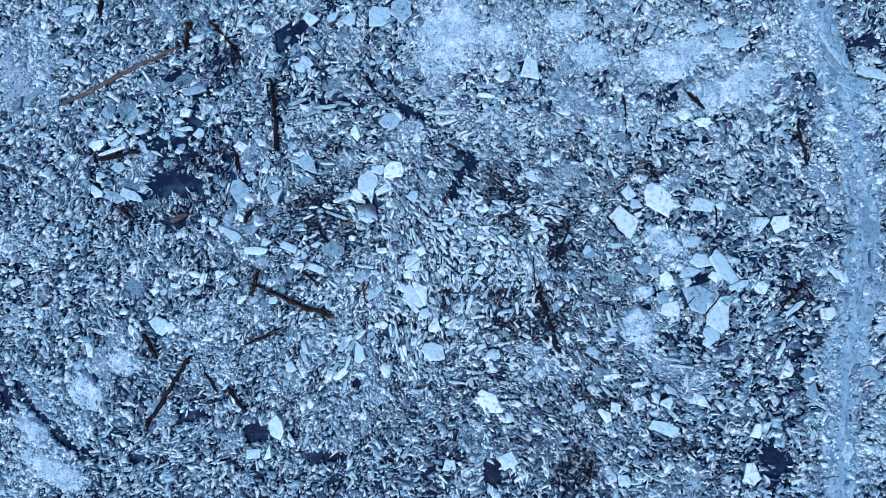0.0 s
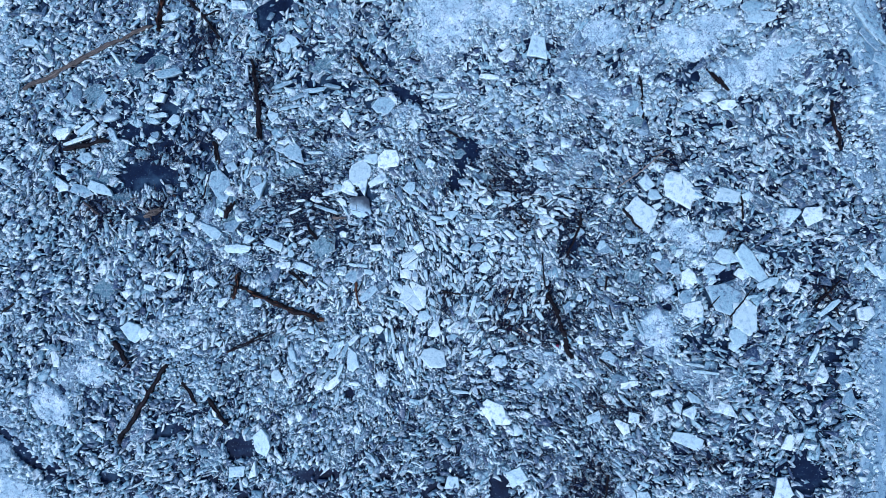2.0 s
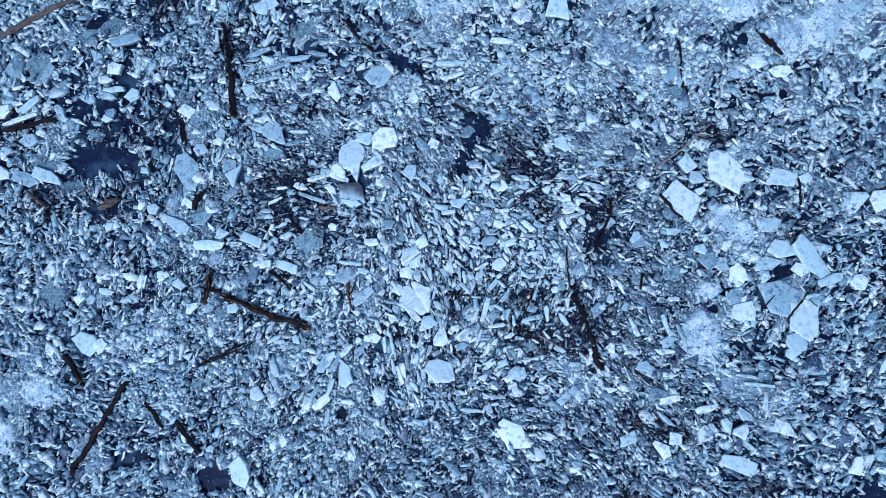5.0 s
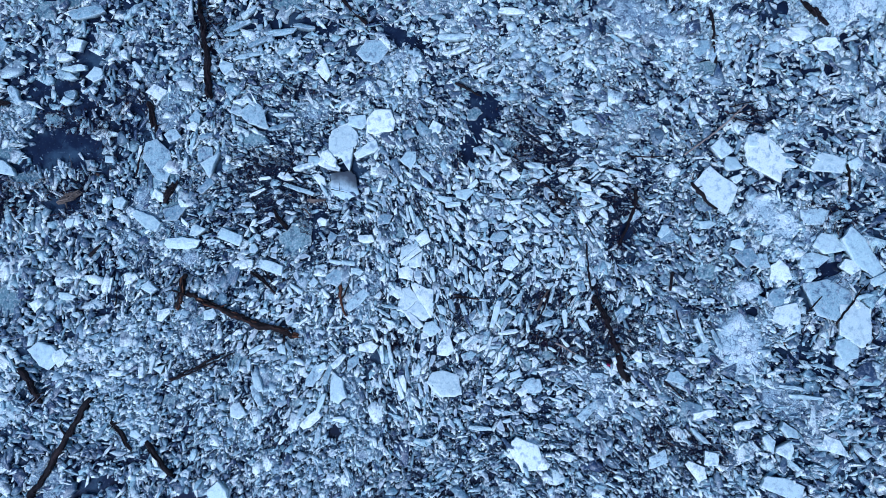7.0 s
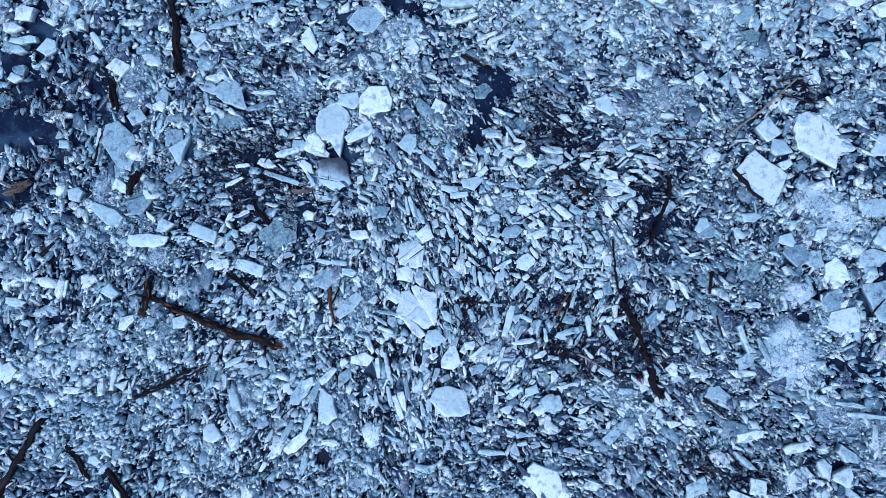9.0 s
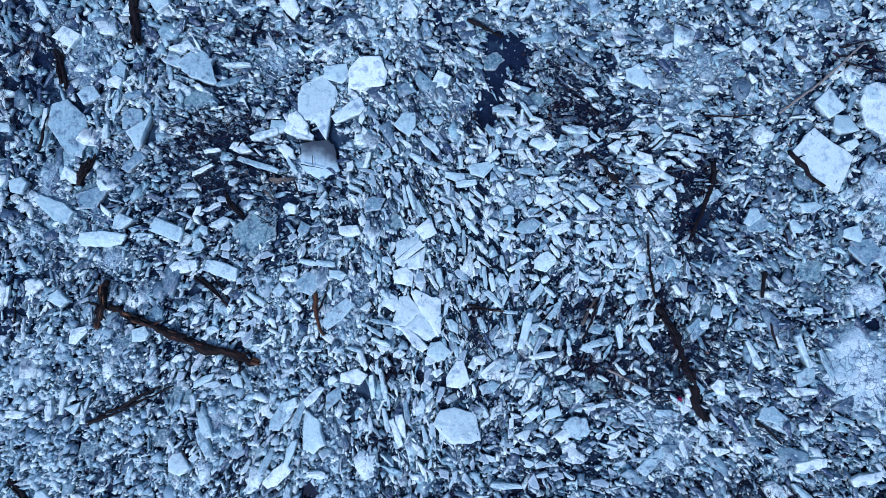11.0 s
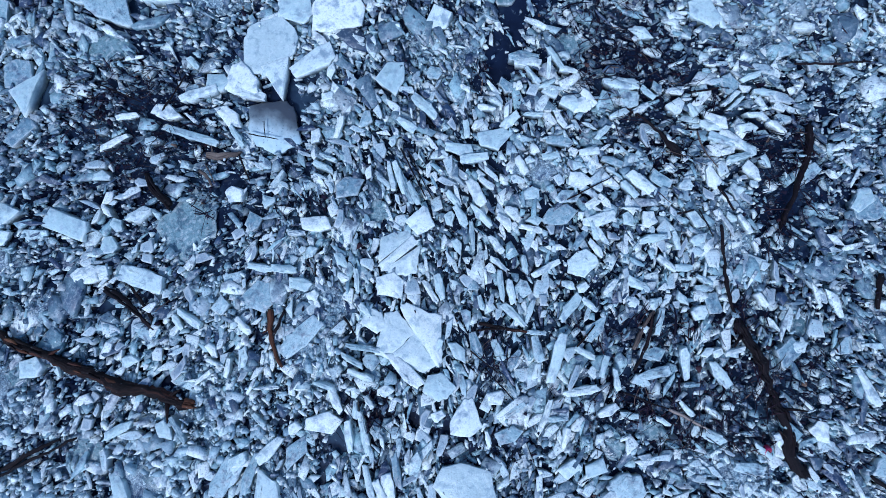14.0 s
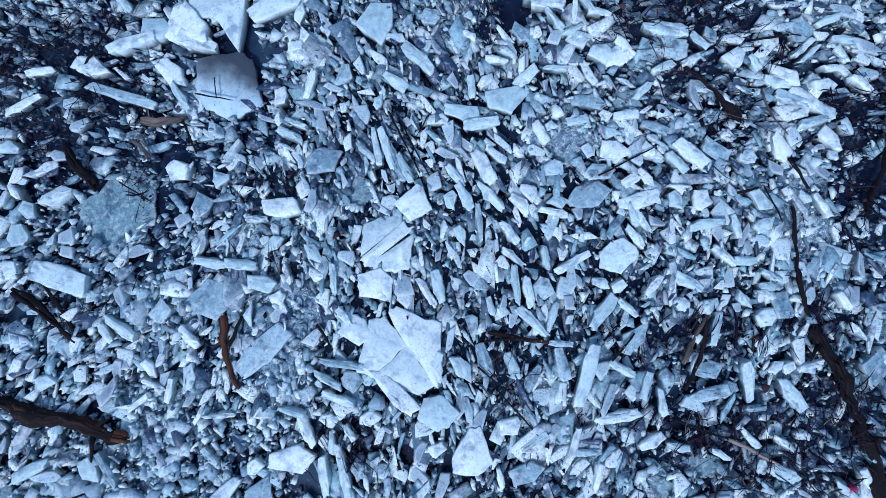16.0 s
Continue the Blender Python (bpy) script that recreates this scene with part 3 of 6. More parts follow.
def side_shaded_sheet(x, y, length, width, turn):
    """A smooth white sheet lying aslant in a hole, shade painted over one side of it."""
    floe("silted_ice_sheet", x, y, length, width, turn, 7, silted_ice, 0.075, 0.12, 0.4, "smooth white ice sheet with shade painted over one side", "ice sheet", "", 0.03, 0.004)


def snow_crust(x, y, length, width, turn, sides):
    """A low lump of refrozen snow with a ragged rim, broken by small hollows."""
    step, t = 0.03, radians(turn)
    gx, gy = np.meshgrid(np.arange(-0.7 * length, 0.7 * length, step), np.arange(-0.7 * width, 0.7 * width, step))
    wx, wy = x + gx * math.cos(t) - gy * math.sin(t), y + gx * math.sin(t) + gy * math.cos(t)
    out = np.hypot(gx / length, gy / width) * 2 + 0.2 * ragged(wx, wy) + 0.14 * fine(wx, wy) + 0.12 * lumps(wx, wy)
    r = seed_at(x, y)
    gz = 0.03 * (1 - np.clip(out, 0, 1) ** 3) + 0.018 * lumps(wx, wy) + 0.02 * fine(wx, wy) + r.normal(0, 0.004, gx.shape) - 0.12 * np.clip((out - 0.8) / 0.3, 0, 1)
    ny, nx = gx.shape
    i = (np.arange(ny - 1)[:, None] * nx + np.arange(nx - 1)).ravel()
    faces = np.stack([i, i + 1, i + nx + 1, i + nx], 1)
    faces = faces[(out.ravel()[faces] < 1.12).all(1)]
    used, faces = np.unique(faces, return_inverse=True)
    me = bpy.data.meshes.new("snow_crust")
    me.from_pydata(np.stack([gx.ravel(), gy.ravel(), gz.ravel()], 1)[used].tolist(), [], faces.reshape(-1, 4).tolist())
    me.polygons.foreach_set("use_smooth", [True] * len(me.polygons))
    me.materials.append(snow)
    ob = new("snow_crust", me)
    ob.matrix_world = pose(x, y, 0.076, 0, 0, turn)
    COVERS.append((x, y, length * 0.3, width * 0.3, t))
    tagged(ob, "rough white crust of refrozen snow and slush", "snow crust", "snow crusts")


def white_plate(x, y, length, width, turn, sides):
    floe("ice_floe", x, y, length, width, turn, sides, smooth_ice, 0.118, 0.11, 2.2, "smooth bright white ice plate on ice rubble", "ice floe", "white ice floes", 0.032, 0.006, 0.38)


def sunken_sheet(x, y, length, width, turn, sides):
    floe("sunken_ice_sheet", x, y, length, width, turn, sides, sheet_ice, 0.045, 0.1, 0.6, "dark blue-grey translucent ice sheet awash in river water", "ice sheet", "sunken ice sheets", 0.05, 0.004, 0.33)


def slab(x, y, length, width, turn, sides):
    floe("ice_floe", x, y, length, width, turn, sides, slab_ice, 0.12, 0.12, 5, "pale white ice slab with chipped edges on ice rubble", "ice floe", "white ice floes")


def grey_slab(x, y, length, width, turn, sides):
    floe("grey_ice_floe", x, y, length, width, turn, sides, grey_ice, 0.104, 0.11, 4, "wet grey-blue ice slab with dirt specks among ice rubble", "ice floe", "grey ice floes")


def shard(x, y, length, width, turn, sides):
    floe("ice_shard", x, y, length, width, turn, sides, slab_ice, 0.138, 0.1, 6, "long narrow white ice shard wedged in ice rubble", "ice shard", "white ice shards")


def grey_shard(x, y, length, width, turn, sides):
    floe("grey_ice_shard", x, y, length, width, turn, sides, grey_ice, 0.124, 0.1, 6, "long narrow grey ice shard wedged in ice rubble", "ice shard", "grey ice shards")


snow_crust(0.08, 6.43, 2.21, 1.79, 81, 8)
snow_crust(1.18, 6.44, 1.23, 0.96, 1, 8)
snow_crust(6.57, 5.07, 2.63, 1.05, 21, 7)
snow_crust(5.17, 5.67, 1.60, 0.80, -9, 8)
snow_crust(3.34, 5.85, 1.21, 0.81, 1, 8)
snow_crust(5.76, 6.03, 1.59, 0.66, -9, 7)
snow_crust(2.80, 6.70, 1.22, 0.68, 1, 7)
snow_crust(-8.66, -2.42, 1.24, 0.83, -39, 7)
snow_crust(-9.89, -3.41, 1.51, 0.69, -34, 7)
snow_crust(-9.37, -4.32, 1.77, 0.82, -19, 7)
snow_crust(-7.78, -1.71, 0.82, 0.62, 1, 7)
side_shaded_sheet(-1.83, 2.02, 0.58, 0.5, -20)
white_broken(-0.64, 0.07, 0.72, 0.64, -30, 3)
white_broken(-0.71, 0.82, 0.46, 0.42, -20, 3)
grey_slab(5.82, 0.15, 0.85, 0.61, -25, 7)
white_plate(6.23, -0.20, 0.68, 0.63, -30, 6)
slab(6.09, -0.62, 0.37, 0.35, 10, 6)
slab(6.03, -0.83, 0.28, 0.22, 0, 5)
slab(6.38, 0.84, 0.92, 0.37, -50, 6)
slab(5.92, 0.99, 0.55, 0.35, -25, 5)
grey_slab(5.65, 0.76, 0.52, 0.26, 12, 5)
slab(6.19, 0.66, 0.31, 0.24, -20, 5)
slab(6.71, 0.48, 0.48, 0.17, 22, 5)
slab(7.20, 0.43, 0.31, 0.31, -50, 6)
slab(5.10, 0.57, 0.33, 0.39, 20, 6)
grey_slab(4.62, 0.79, 0.37, 0.33, 10, 6)
grey_slab(4.86, 0.73, 0.28, 0.28, 40, 6)
grey_slab(5.08, 0.17, 0.35, 0.31, 0, 6)
white_plate(5.18, -0.12, 0.46, 0.35, 15, 6)
white_plate(4.99, 2.38, 0.88, 0.56, -40, 8)
slab(4.84, 2.68, 0.33, 0.24, -5, 4)
slab(4.29, 2.55, 0.26, 0.31, 40, 4)
slab(4.45, 2.30, 0.33, 0.26, -30, 5)
slab(4.50, 2.06, 0.20, 0.17, 0, 5)
white_plate(4.18, 1.89, 0.72, 0.51, -35, 4)
white_plate(5.92, 2.28, 0.50, 0.33, -14, 4)
snow_crust(4.66, 0.27, 0.55, 0.46, 10, 7)
snow_crust(4.52, -0.57, 0.83, 1.09, 5, 8)
snow_crust(5.23, 1.31, 0.61, 0.57, -20, 7)
snow_crust(4.95, 1.61, 0.55, 0.44, 0, 7)
grey_slab(5.69, 1.45, 0.46, 0.28, 0, 5)
grey_slab(-4.20, 2.54, 0.34, 0.29, 30, 6)
grey_shard(-3.70, 4.74, 0.57, 0.11, 12, 5)
grey_shard(-3.29, 4.48, 0.52, 0.09, 20, 5)
grey_shard(-2.94, 4.62, 0.57, 0.11, 8, 5)
grey_shard(-2.79, 4.32, 0.43, 0.09, 25, 5)
grey_shard(-3.49, 4.23, 0.47, 0.09, 15, 5)
grey_shard(-2.54, 4.72, 0.38, 0.09, -8, 5)
grey_shard(-3.90, 4.39, 0.34, 0.11, 30, 5)
white_plate(-0.93, 0.24, 0.25, 0.20, -20, 5)
slab(0.89, 0.71, 0.29, 0.24, 25, 7)
shard(-0.69, -0.18, 0.44, 0.13, -45, 6)
slab(-0.85, -0.37, 0.16, 0.12, 10, 5)
white_plate(-1.87, 2.74, 0.57, 0.50, 20, 7)
slab(-2.14, 2.44, 0.34, 0.32, 10, 6)
slab(-2.35, 2.42, 0.20, 0.22, 70, 5)
slab(-1.75, 2.43, 0.37, 0.27, -70, 3)
slab(-1.46, 2.59, 0.45, 0.20, 32, 4)
slab(-2.03, 2.32, 0.30, 0.12, -20, 5)
grey_slab(1.37, 2.17, 0.17, 0.17, 10, 7)
slab(0.95, 2.13, 0.21, 0.15, 15, 5)
slab(1.33, 2.31, 0.25, 0.10, -12, 5)
slab(0.47, 2.53, 0.25, 0.09, -5, 5)
shard(0.72, 2.54, 0.28, 0.05, -55, 5)
shard(0.65, 2.46, 0.21, 0.04, 88, 5)
slab(1.77, 2.09, 0.16, 0.13, 30, 5)
slab(2.25, 1.78, 0.28, 0.11, -30, 5)
slab(2.37, 1.70, 0.19, 0.10, -35, 5)
slab(2.06, 1.46, 0.23, 0.12, -70, 5)
grey_slab(1.61, 1.44, 0.21, 0.12, -30, 4)
slab(1.83, 1.39, 0.13, 0.10, 0, 6)
grey_slab(2.67, -0.09, 0.28, 0.20, 35, 4)
sunken_sheet(2.78, 0.12, 0.23, 0.17, 80, 6)
slab(2.75, -0.04, 0.15, 0.11, 20, 6)
slab(-3.49, 0.72, 0.33, 0.15, 3, 7)
slab(-2.19, -0.99, 0.27, 0.15, 60, 5)
slab(-1.88, -0.87, 0.32, 0.11, 45, 5)
slab(-1.66, -0.69, 0.14, 0.11, 20, 5)
sunken_sheet(-0.93, 1.20, 0.30, 0.28, -1, 7)
sunken_sheet(-2.68, 1.12, 0.75, 0.61, 84, 8)
sunken_sheet(1.10, 2.43, 0.11, 0.08, 9, 4)
sunken_sheet(0.57, 1.49, 0.26, 0.22, 89, 6)
sunken_sheet(1.14, -0.04, 0.18, 0.09, -21, 6)
sunken_sheet(1.47, -0.76, 0.29, 0.18, -1, 7)
sunken_sheet(2.62, -0.13, 0.27, 0.20, 29, 4)
sunken_sheet(-0.09, 0.46, 0.12, 0.08, -1, 5)
sunken_sheet(-3.40, 2.80, 0.58, 0.33, -0, 7)
sunken_sheet(0.32, 3.20, 0.29, 0.23, -0, 5)
sunken_sheet(-1.57, 4.33, 0.22, 0.20, -0, 6)
sunken_sheet(0.88, 2.69, 0.40, 0.24, -0, 6)
sunken_sheet(5.48, 1.50, 0.30, 0.20, -0, 4)
sunken_sheet(5.54, 1.08, 0.26, 0.23, -0, 5)
sunken_sheet(-2.62, -1.59, 0.29, 0.21, 80, 5)
sunken_sheet(-4.67, -1.53, 0.40, 0.24, 20, 6)
sunken_sheet(4.01, 0.58, 0.39, 0.31, -0, 6)
sunken_sheet(4.00, 0.27, 0.31, 0.19, -0, 5)
sunken_sheet(-3.05, -1.17, 0.54, 0.36, -21, 7)
sunken_sheet(-4.29, -0.27, 0.36, 0.22, 19, 6)
sunken_sheet(-3.81, -1.40, 0.36, 0.24, -1, 6)
sunken_sheet(1.15, -0.92, 0.23, 0.20, -1, 6)
sunken_sheet(1.58, -1.07, 0.23, 0.20, 59, 6)
sunken_sheet(-4.86, 2.22, 0.53, 0.46, -1, 7)
sunken_sheet(-4.74, 1.63, 0.55, 0.34, 49, 6)
sunken_sheet(-3.54, -0.90, 0.42, 0.24, -1, 7)
sunken_sheet(-8.15, 4.61, 0.57, 0.52, 61, 6)
sunken_sheet(4.08, 3.89, 0.48, 0.27, 1, 7)
sunken_sheet(-9.32, 5.50, 0.37, 0.34, 1, 6)
sunken_sheet(-7.17, 5.14, 0.47, 0.39, 1, 6)
sunken_sheet(-7.38, 2.18, 0.64, 0.26, 1, 6)
sunken_sheet(-8.11, 4.50, 0.66, 0.29, 76, 6)
sunken_sheet(-6.90, 3.19, 0.37, 0.25, 1, 5)
sunken_sheet(-7.63, 0.08, 0.69, 0.56, 1, 6)
sunken_sheet(6.91, 2.72, 0.28, 0.23, 86, 4)
sunken_sheet(-6.61, 5.37, 0.80, 0.37, 11, 6)
sunken_sheet(-2.82, 5.20, 0.84, 0.39, 21, 6)
sunken_sheet(-7.89, 2.61, 0.85, 0.42, -9, 6)
sunken_sheet(8.86, 6.47, 1.18, 0.18, -61, 5)
sunken_sheet(6.59, 6.23, 0.53, 0.40, 11, 6)
slab(-0.77, 2.41, 0.31, 0.27, -91, 5)
slab(-2.24, 2.11, 0.30, 0.14, -41, 5)
slab(-3.06, 1.24, 0.24, 0.11, 34, 6)
slab(-2.19, 1.40, 0.18, 0.16, 9, 5)
slab(-1.89, 1.34, 0.13, 0.12, 39, 5)
slab(-1.45, 1.12, 0.31, 0.16, -9, 5)
slab(-0.52, 1.12, 0.24, 0.22, 29, 5)
slab(-3.33, 0.97, 0.16, 0.16, -1, 6)
slab(-1.45, 1.91, 0.15, 0.09, 79, 5)
slab(-0.63, 1.99, 0.20, 0.09, -36, 5)
slab(-0.34, 1.71, 0.16, 0.08, 9, 5)
slab(-1.51, 0.86, 0.16, 0.10, 29, 5)
slab(-2.56, 2.61, 0.14, 0.06, -51, 4)
slab(-1.30, 2.50, 0.16, 0.08, 74, 5)
slab(-2.64, 1.68, 0.09, 0.07, -1, 5)
slab(-3.26, 1.15, 0.14, 0.11, -41, 5)
slab(-3.36, 1.27, 0.15, 0.06, -51, 5)
slab(-1.90, 2.52, 0.14, 0.10, 44, 4)
slab(-1.34, 2.27, 0.11, 0.07, 9, 4)
slab(-0.75, 1.85, 0.11, 0.07, 59, 5)
slab(0.16, 1.84, 0.32, 0.20, -1, 5)
slab(-0.16, 1.75, 0.27, 0.13, -11, 5)
slab(-0.02, 1.37, 0.28, 0.12, -61, 5)
slab(0.23, 1.10, 0.19, 0.10, -41, 5)
slab(0.49, 1.11, 0.13, 0.09, -31, 4)
slab(0.30, 2.00, 0.21, 0.09, 41, 5)
slab(0.84, 2.15, 0.20, 0.15, -11, 5)
slab(0.99, 2.19, 0.20, 0.09, -51, 5)
slab(0.91, 1.45, 0.23, 0.15, -16, 5)
slab(2.18, 1.27, 0.11, 0.06, -36, 5)
slab(1.06, 1.10, 0.30, 0.12, 11, 5)
slab(1.49, 1.10, 0.16, 0.15, 59, 5)
slab(1.32, 1.09, 0.15, 0.10, -61, 5)
slab(1.91, 1.08, 0.19, 0.10, -56, 5)
slab(1.93, 0.91, 0.17, 0.10, 29, 5)
slab(2.06, 1.91, 0.21, 0.09, -16, 5)
slab(2.21, 1.68, 0.14, 0.07, 19, 5)
slab(2.39, 1.88, 0.19, 0.09, 9, 5)
slab(2.53, 1.58, 0.13, 0.06, -61, 5)
slab(1.91, 2.05, 0.14, 0.06, -61, 5)
slab(0.01, 1.98, 0.14, 0.09, 44, 5)
slab(-0.09, 2.31, 0.12, 0.06, -41, 5)
slab(0.39, 1.60, 0.18, 0.08, -61, 5)
slab(0.47, 1.65, 0.10, 0.07, -1, 5)
slab(1.01, 1.25, 0.14, 0.08, 29, 5)
slab(2.21, 1.10, 0.12, 0.06, -41, 5)
slab(-0.26, 1.14, 0.14, 0.10, 89, 5)
slab(-0.19, 0.88, 0.16, 0.08, -71, 5)
slab(-3.04, 0.66, 0.46, 0.18, -16, 5)
slab(-3.42, 0.73, 0.18, 0.12, -11, 6)
grey_slab(-1.97, 0.47, 0.32, 0.27, 49, 6)
slab(-1.60, 0.58, 0.23, 0.12, -11, 5)
slab(-1.22, 0.63, 0.13, 0.08, -31, 5)
slab(-1.67, 0.37, 0.17, 0.10, 59, 3)
white_plate(-0.80, 0.55, 0.30, 0.25, -36, 6)
slab(-1.40, -0.64, 0.34, 0.20, -3, 5)
slab(-3.14, -0.08, 0.18, 0.10, 19, 4)
slab(-1.14, -0.38, 0.15, 0.10, -1, 6)
slab(-0.39, -0.34, 0.27, 0.24, -41, 6)
slab(-0.39, -0.60, 0.14, 0.12, -1, 5)
slab(-2.12, -0.07, 0.22, 0.10, 79, 5)
slab(-2.39, -0.00, 0.16, 0.08, -51, 5)
slab(-2.83, -0.70, 0.20, 0.13, -61, 5)
slab(-1.49, 0.48, 0.12, 0.11, -1, 5)
slab(-2.72, 0.20, 0.14, 0.06, 49, 5)
slab(-2.12, 0.22, 0.20, 0.08, -51, 5)
slab(-1.23, 0.78, 0.18, 0.09, -61, 5)
slab(-2.31, -0.71, 0.10, 0.07, 59, 5)
slab(-0.13, -0.64, 0.37, 0.28, 54, 6)
slab(0.12, -0.45, 0.16, 0.12, 9, 5)
slab(1.38, 0.52, 0.22, 0.09, -31, 4)
slab(1.33, 0.37, 0.12, 0.10, -1, 6)
slab(1.53, 0.37, 0.13, 0.09, 49, 5)
slab(1.76, 0.39, 0.16, 0.08, -61, 5)
slab(1.90, 0.26, 0.15, 0.13, -1, 6)
slab(1.78, 0.66, 0.16, 0.07, -1, 5)
slab(-0.20, -0.04, 0.24, 0.12, -61, 5)
slab(0.14, -0.03, 0.20, 0.08, -66, 5)
slab(0.48, -0.23, 0.16, 0.09, 79, 4)
slab(1.96, -0.07, 0.13, 0.07, 39, 5)
slab(2.05, -0.08, 0.10, 0.09, -1, 5)
slab(1.09, -0.57, 0.20, 0.08, 29, 5)
slab(1.27, -0.61, 0.16, 0.06, -6, 5)
slab(1.99, -0.81, 0.23, 0.10, -26, 5)
slab(2.54, -0.85, 0.17, 0.07, -61, 5)
slab(1.83, -0.75, 0.11, 0.08, 59, 5)
slab(0.78, 0.53, 0.14, 0.08, -21, 5)
slab(0.90, 0.50, 0.12, 0.09, 19, 5)
slab(1.43, 0.13, 0.08, 0.07, -1, 5)
slab(2.12, -0.54, 0.10, 0.07, -1, 5)
slab(0.99, 1.71, 0.18, 0.08, -1, 5)
slab(0.65, 1.68, 0.16, 0.06, 9, 5)
slab(1.39, -0.32, 0.16, 0.09, -21, 5)
slab(-5.18, 1.44, 0.56, 0.25, -28, 5)
slab(-3.74, 1.16, 0.45, 0.21, -18, 4)
slab(-5.86, 2.48, 0.15, 0.13, -0, 4)
slab(-4.44, 3.03, 0.21, 0.18, -0, 5)
slab(-5.08, 3.64, 0.34, 0.22, -30, 4)
slab(-6.18, 3.96, 0.30, 0.24, 30, 5)
slab(-5.67, 4.30, 0.19, 0.12, -60, 5)
slab(-6.72, 4.28, 0.31, 0.15, -0, 5)
slab(-6.65, 3.49, 0.21, 0.14, -20, 5)
slab(-5.45, 3.77, 0.17, 0.12, -0, 5)
slab(-3.62, 3.44, 0.25, 0.12, -0, 5)
slab(-3.89, 4.04, 0.30, 0.25, -30, 5)
slab(-2.73, 4.31, 0.22, 0.18, 60, 5)
slab(-2.21, 3.96, 0.41, 0.22, -75, 5)
slab(-1.73, 3.95, 0.25, 0.15, -60, 3)
slab(-2.80, 2.16, 0.30, 0.15, -20, 5)
slab(-3.41, 1.59, 0.18, 0.10, 10, 5)
slab(-4.98, 1.85, 0.25, 0.15, -40, 5)
slab(-4.29, 1.27, 0.30, 0.21, -0, 5)
slab(-5.66, 1.74, 0.25, 0.22, -0, 5)
slab(-6.51, 1.41, 0.21, 0.15, 50, 5)
slab(-0.70, 3.84, 0.21, 0.21, -0, 6)
slab(0.76, 3.83, 0.34, 0.18, 80, 3)
slab(-0.33, 2.96, 0.26, 0.24, -0, 6)
slab(-1.23, 3.06, 0.49, 0.41, -0, 7)
slab(-1.62, 3.06, 0.33, 0.25, -0, 5)
slab(4.91, 2.67, 0.21, 0.17, 10, 4)
slab(3.39, 3.30, 0.22, 0.21, -0, 5)
slab(3.49, 3.79, 0.18, 0.14, -0, 5)
slab(2.04, 2.92, 0.32, 0.22, -60, 5)
slab(2.41, 3.28, 0.19, 0.11, 60, 5)
slab(2.91, 2.78, 0.19, 0.08, -0, 5)
slab(3.34, 1.22, 0.24, 0.17, 50, 5)
slab(3.83, 1.09, 0.20, 0.13, -50, 5)
slab(4.03, 1.33, 0.28, 0.14, 10, 5)
slab(4.48, 1.01, 0.23, 0.20, -0, 5)
slab(4.94, 1.09, 0.23, 0.16, 60, 5)
slab(2.41, 1.50, 0.21, 0.10, -50, 5)
slab(1.82, 4.12, 0.28, 0.13, 35, 4)
slab(-3.56, 0.70, 0.29, 0.16, -0, 6)
slab(-5.10, 0.32, 0.28, 0.23, -0, 5)
slab(-6.50, 0.16, 0.30, 0.13, -10, 5)
slab(-4.84, -0.12, 0.29, 0.20, 60, 5)
slab(-4.04, -0.12, 0.23, 0.20, -0, 5)
slab(-6.32, -0.14, 0.15, 0.10, -0, 5)
slab(-4.85, -1.01, 0.21, 0.16, 40, 3)
slab(-5.18, -1.05, 0.26, 0.11, -85, 5)
slab(-5.60, -1.10, 0.26, 0.11, -0, 5)
slab(-6.58, -0.86, 0.33, 0.25, 80, 6)
slab(-3.53, -1.68, 0.29, 0.27, -0, 5)
slab(-1.91, -1.29, 0.53, 0.27, -80, 6)
slab(-2.33, -1.82, 0.40, 0.18, 40, 5)
slab(-1.85, -1.80, 0.24, 0.10, -5, 4)
slab(-5.23, -2.09, 0.21, 0.15, -0, 5)
white_plate(-0.14, -1.23, 0.60, 0.44, -25, 7)
slab(1.14, -2.32, 0.66, 0.47, -50, 5)
slab(0.96, -1.06, 0.20, 0.14, 10, 4)
slab(0.74, -1.06, 0.19, 0.13, 40, 4)
slab(1.08, -1.33, 0.20, 0.14, 30, 5)
slab(3.99, -2.32, 0.23, 0.23, -0, 4)
slab(3.90, -1.66, 0.37, 0.15, 10, 3)
slab(3.99, 0.12, 0.22, 0.09, -0, 5)
slab(5.11, -2.15, 0.30, 0.26, 70, 5)
slab(4.89, -2.08, 0.30, 0.18, -60, 5)
slab(2.90, -0.77, 0.20, 0.16, -50, 5)
slab(-3.23, -1.22, 0.36, 0.14, -61, 5)
slab(-0.84, -1.23, 0.29, 0.12, -81, 5)
slab(2.10, 1.96, 0.26, 0.12, -31, 5)
slab(1.48, 2.76, 0.24, 0.11, -21, 5)
slab(-7.80, 2.37, 0.64, 0.26, -19, 5)
slab(-8.75, 2.44, 0.39, 0.26, -29, 5)
slab(5.96, 4.23, 0.43, 0.22, -4, 6)
slab(7.46, 4.55, 0.31, 0.21, 31, 5)
slab(7.96, 5.87, 0.24, 0.19, 1, 5)
slab(-6.62, 3.94, 0.28, 0.13, -4, 5)
slab(-3.66, 5.62, 0.33, 0.28, -59, 5)
slab(-4.04, 2.37, 0.38, 0.3, 31, 3)
slab(-4.77, 6.64, 0.40, 0.20, -2, 4)
slab(-3.49, 5.75, 0.34, 0.34, 1, 5)
slab(-3.47, 6.87, 0.37, 0.31, -39, 4)
slab(-8.79, 3.59, 0.37, 0.17, 6, 5)
slab(-8.66, 3.84, 0.34, 0.20, 31, 3)
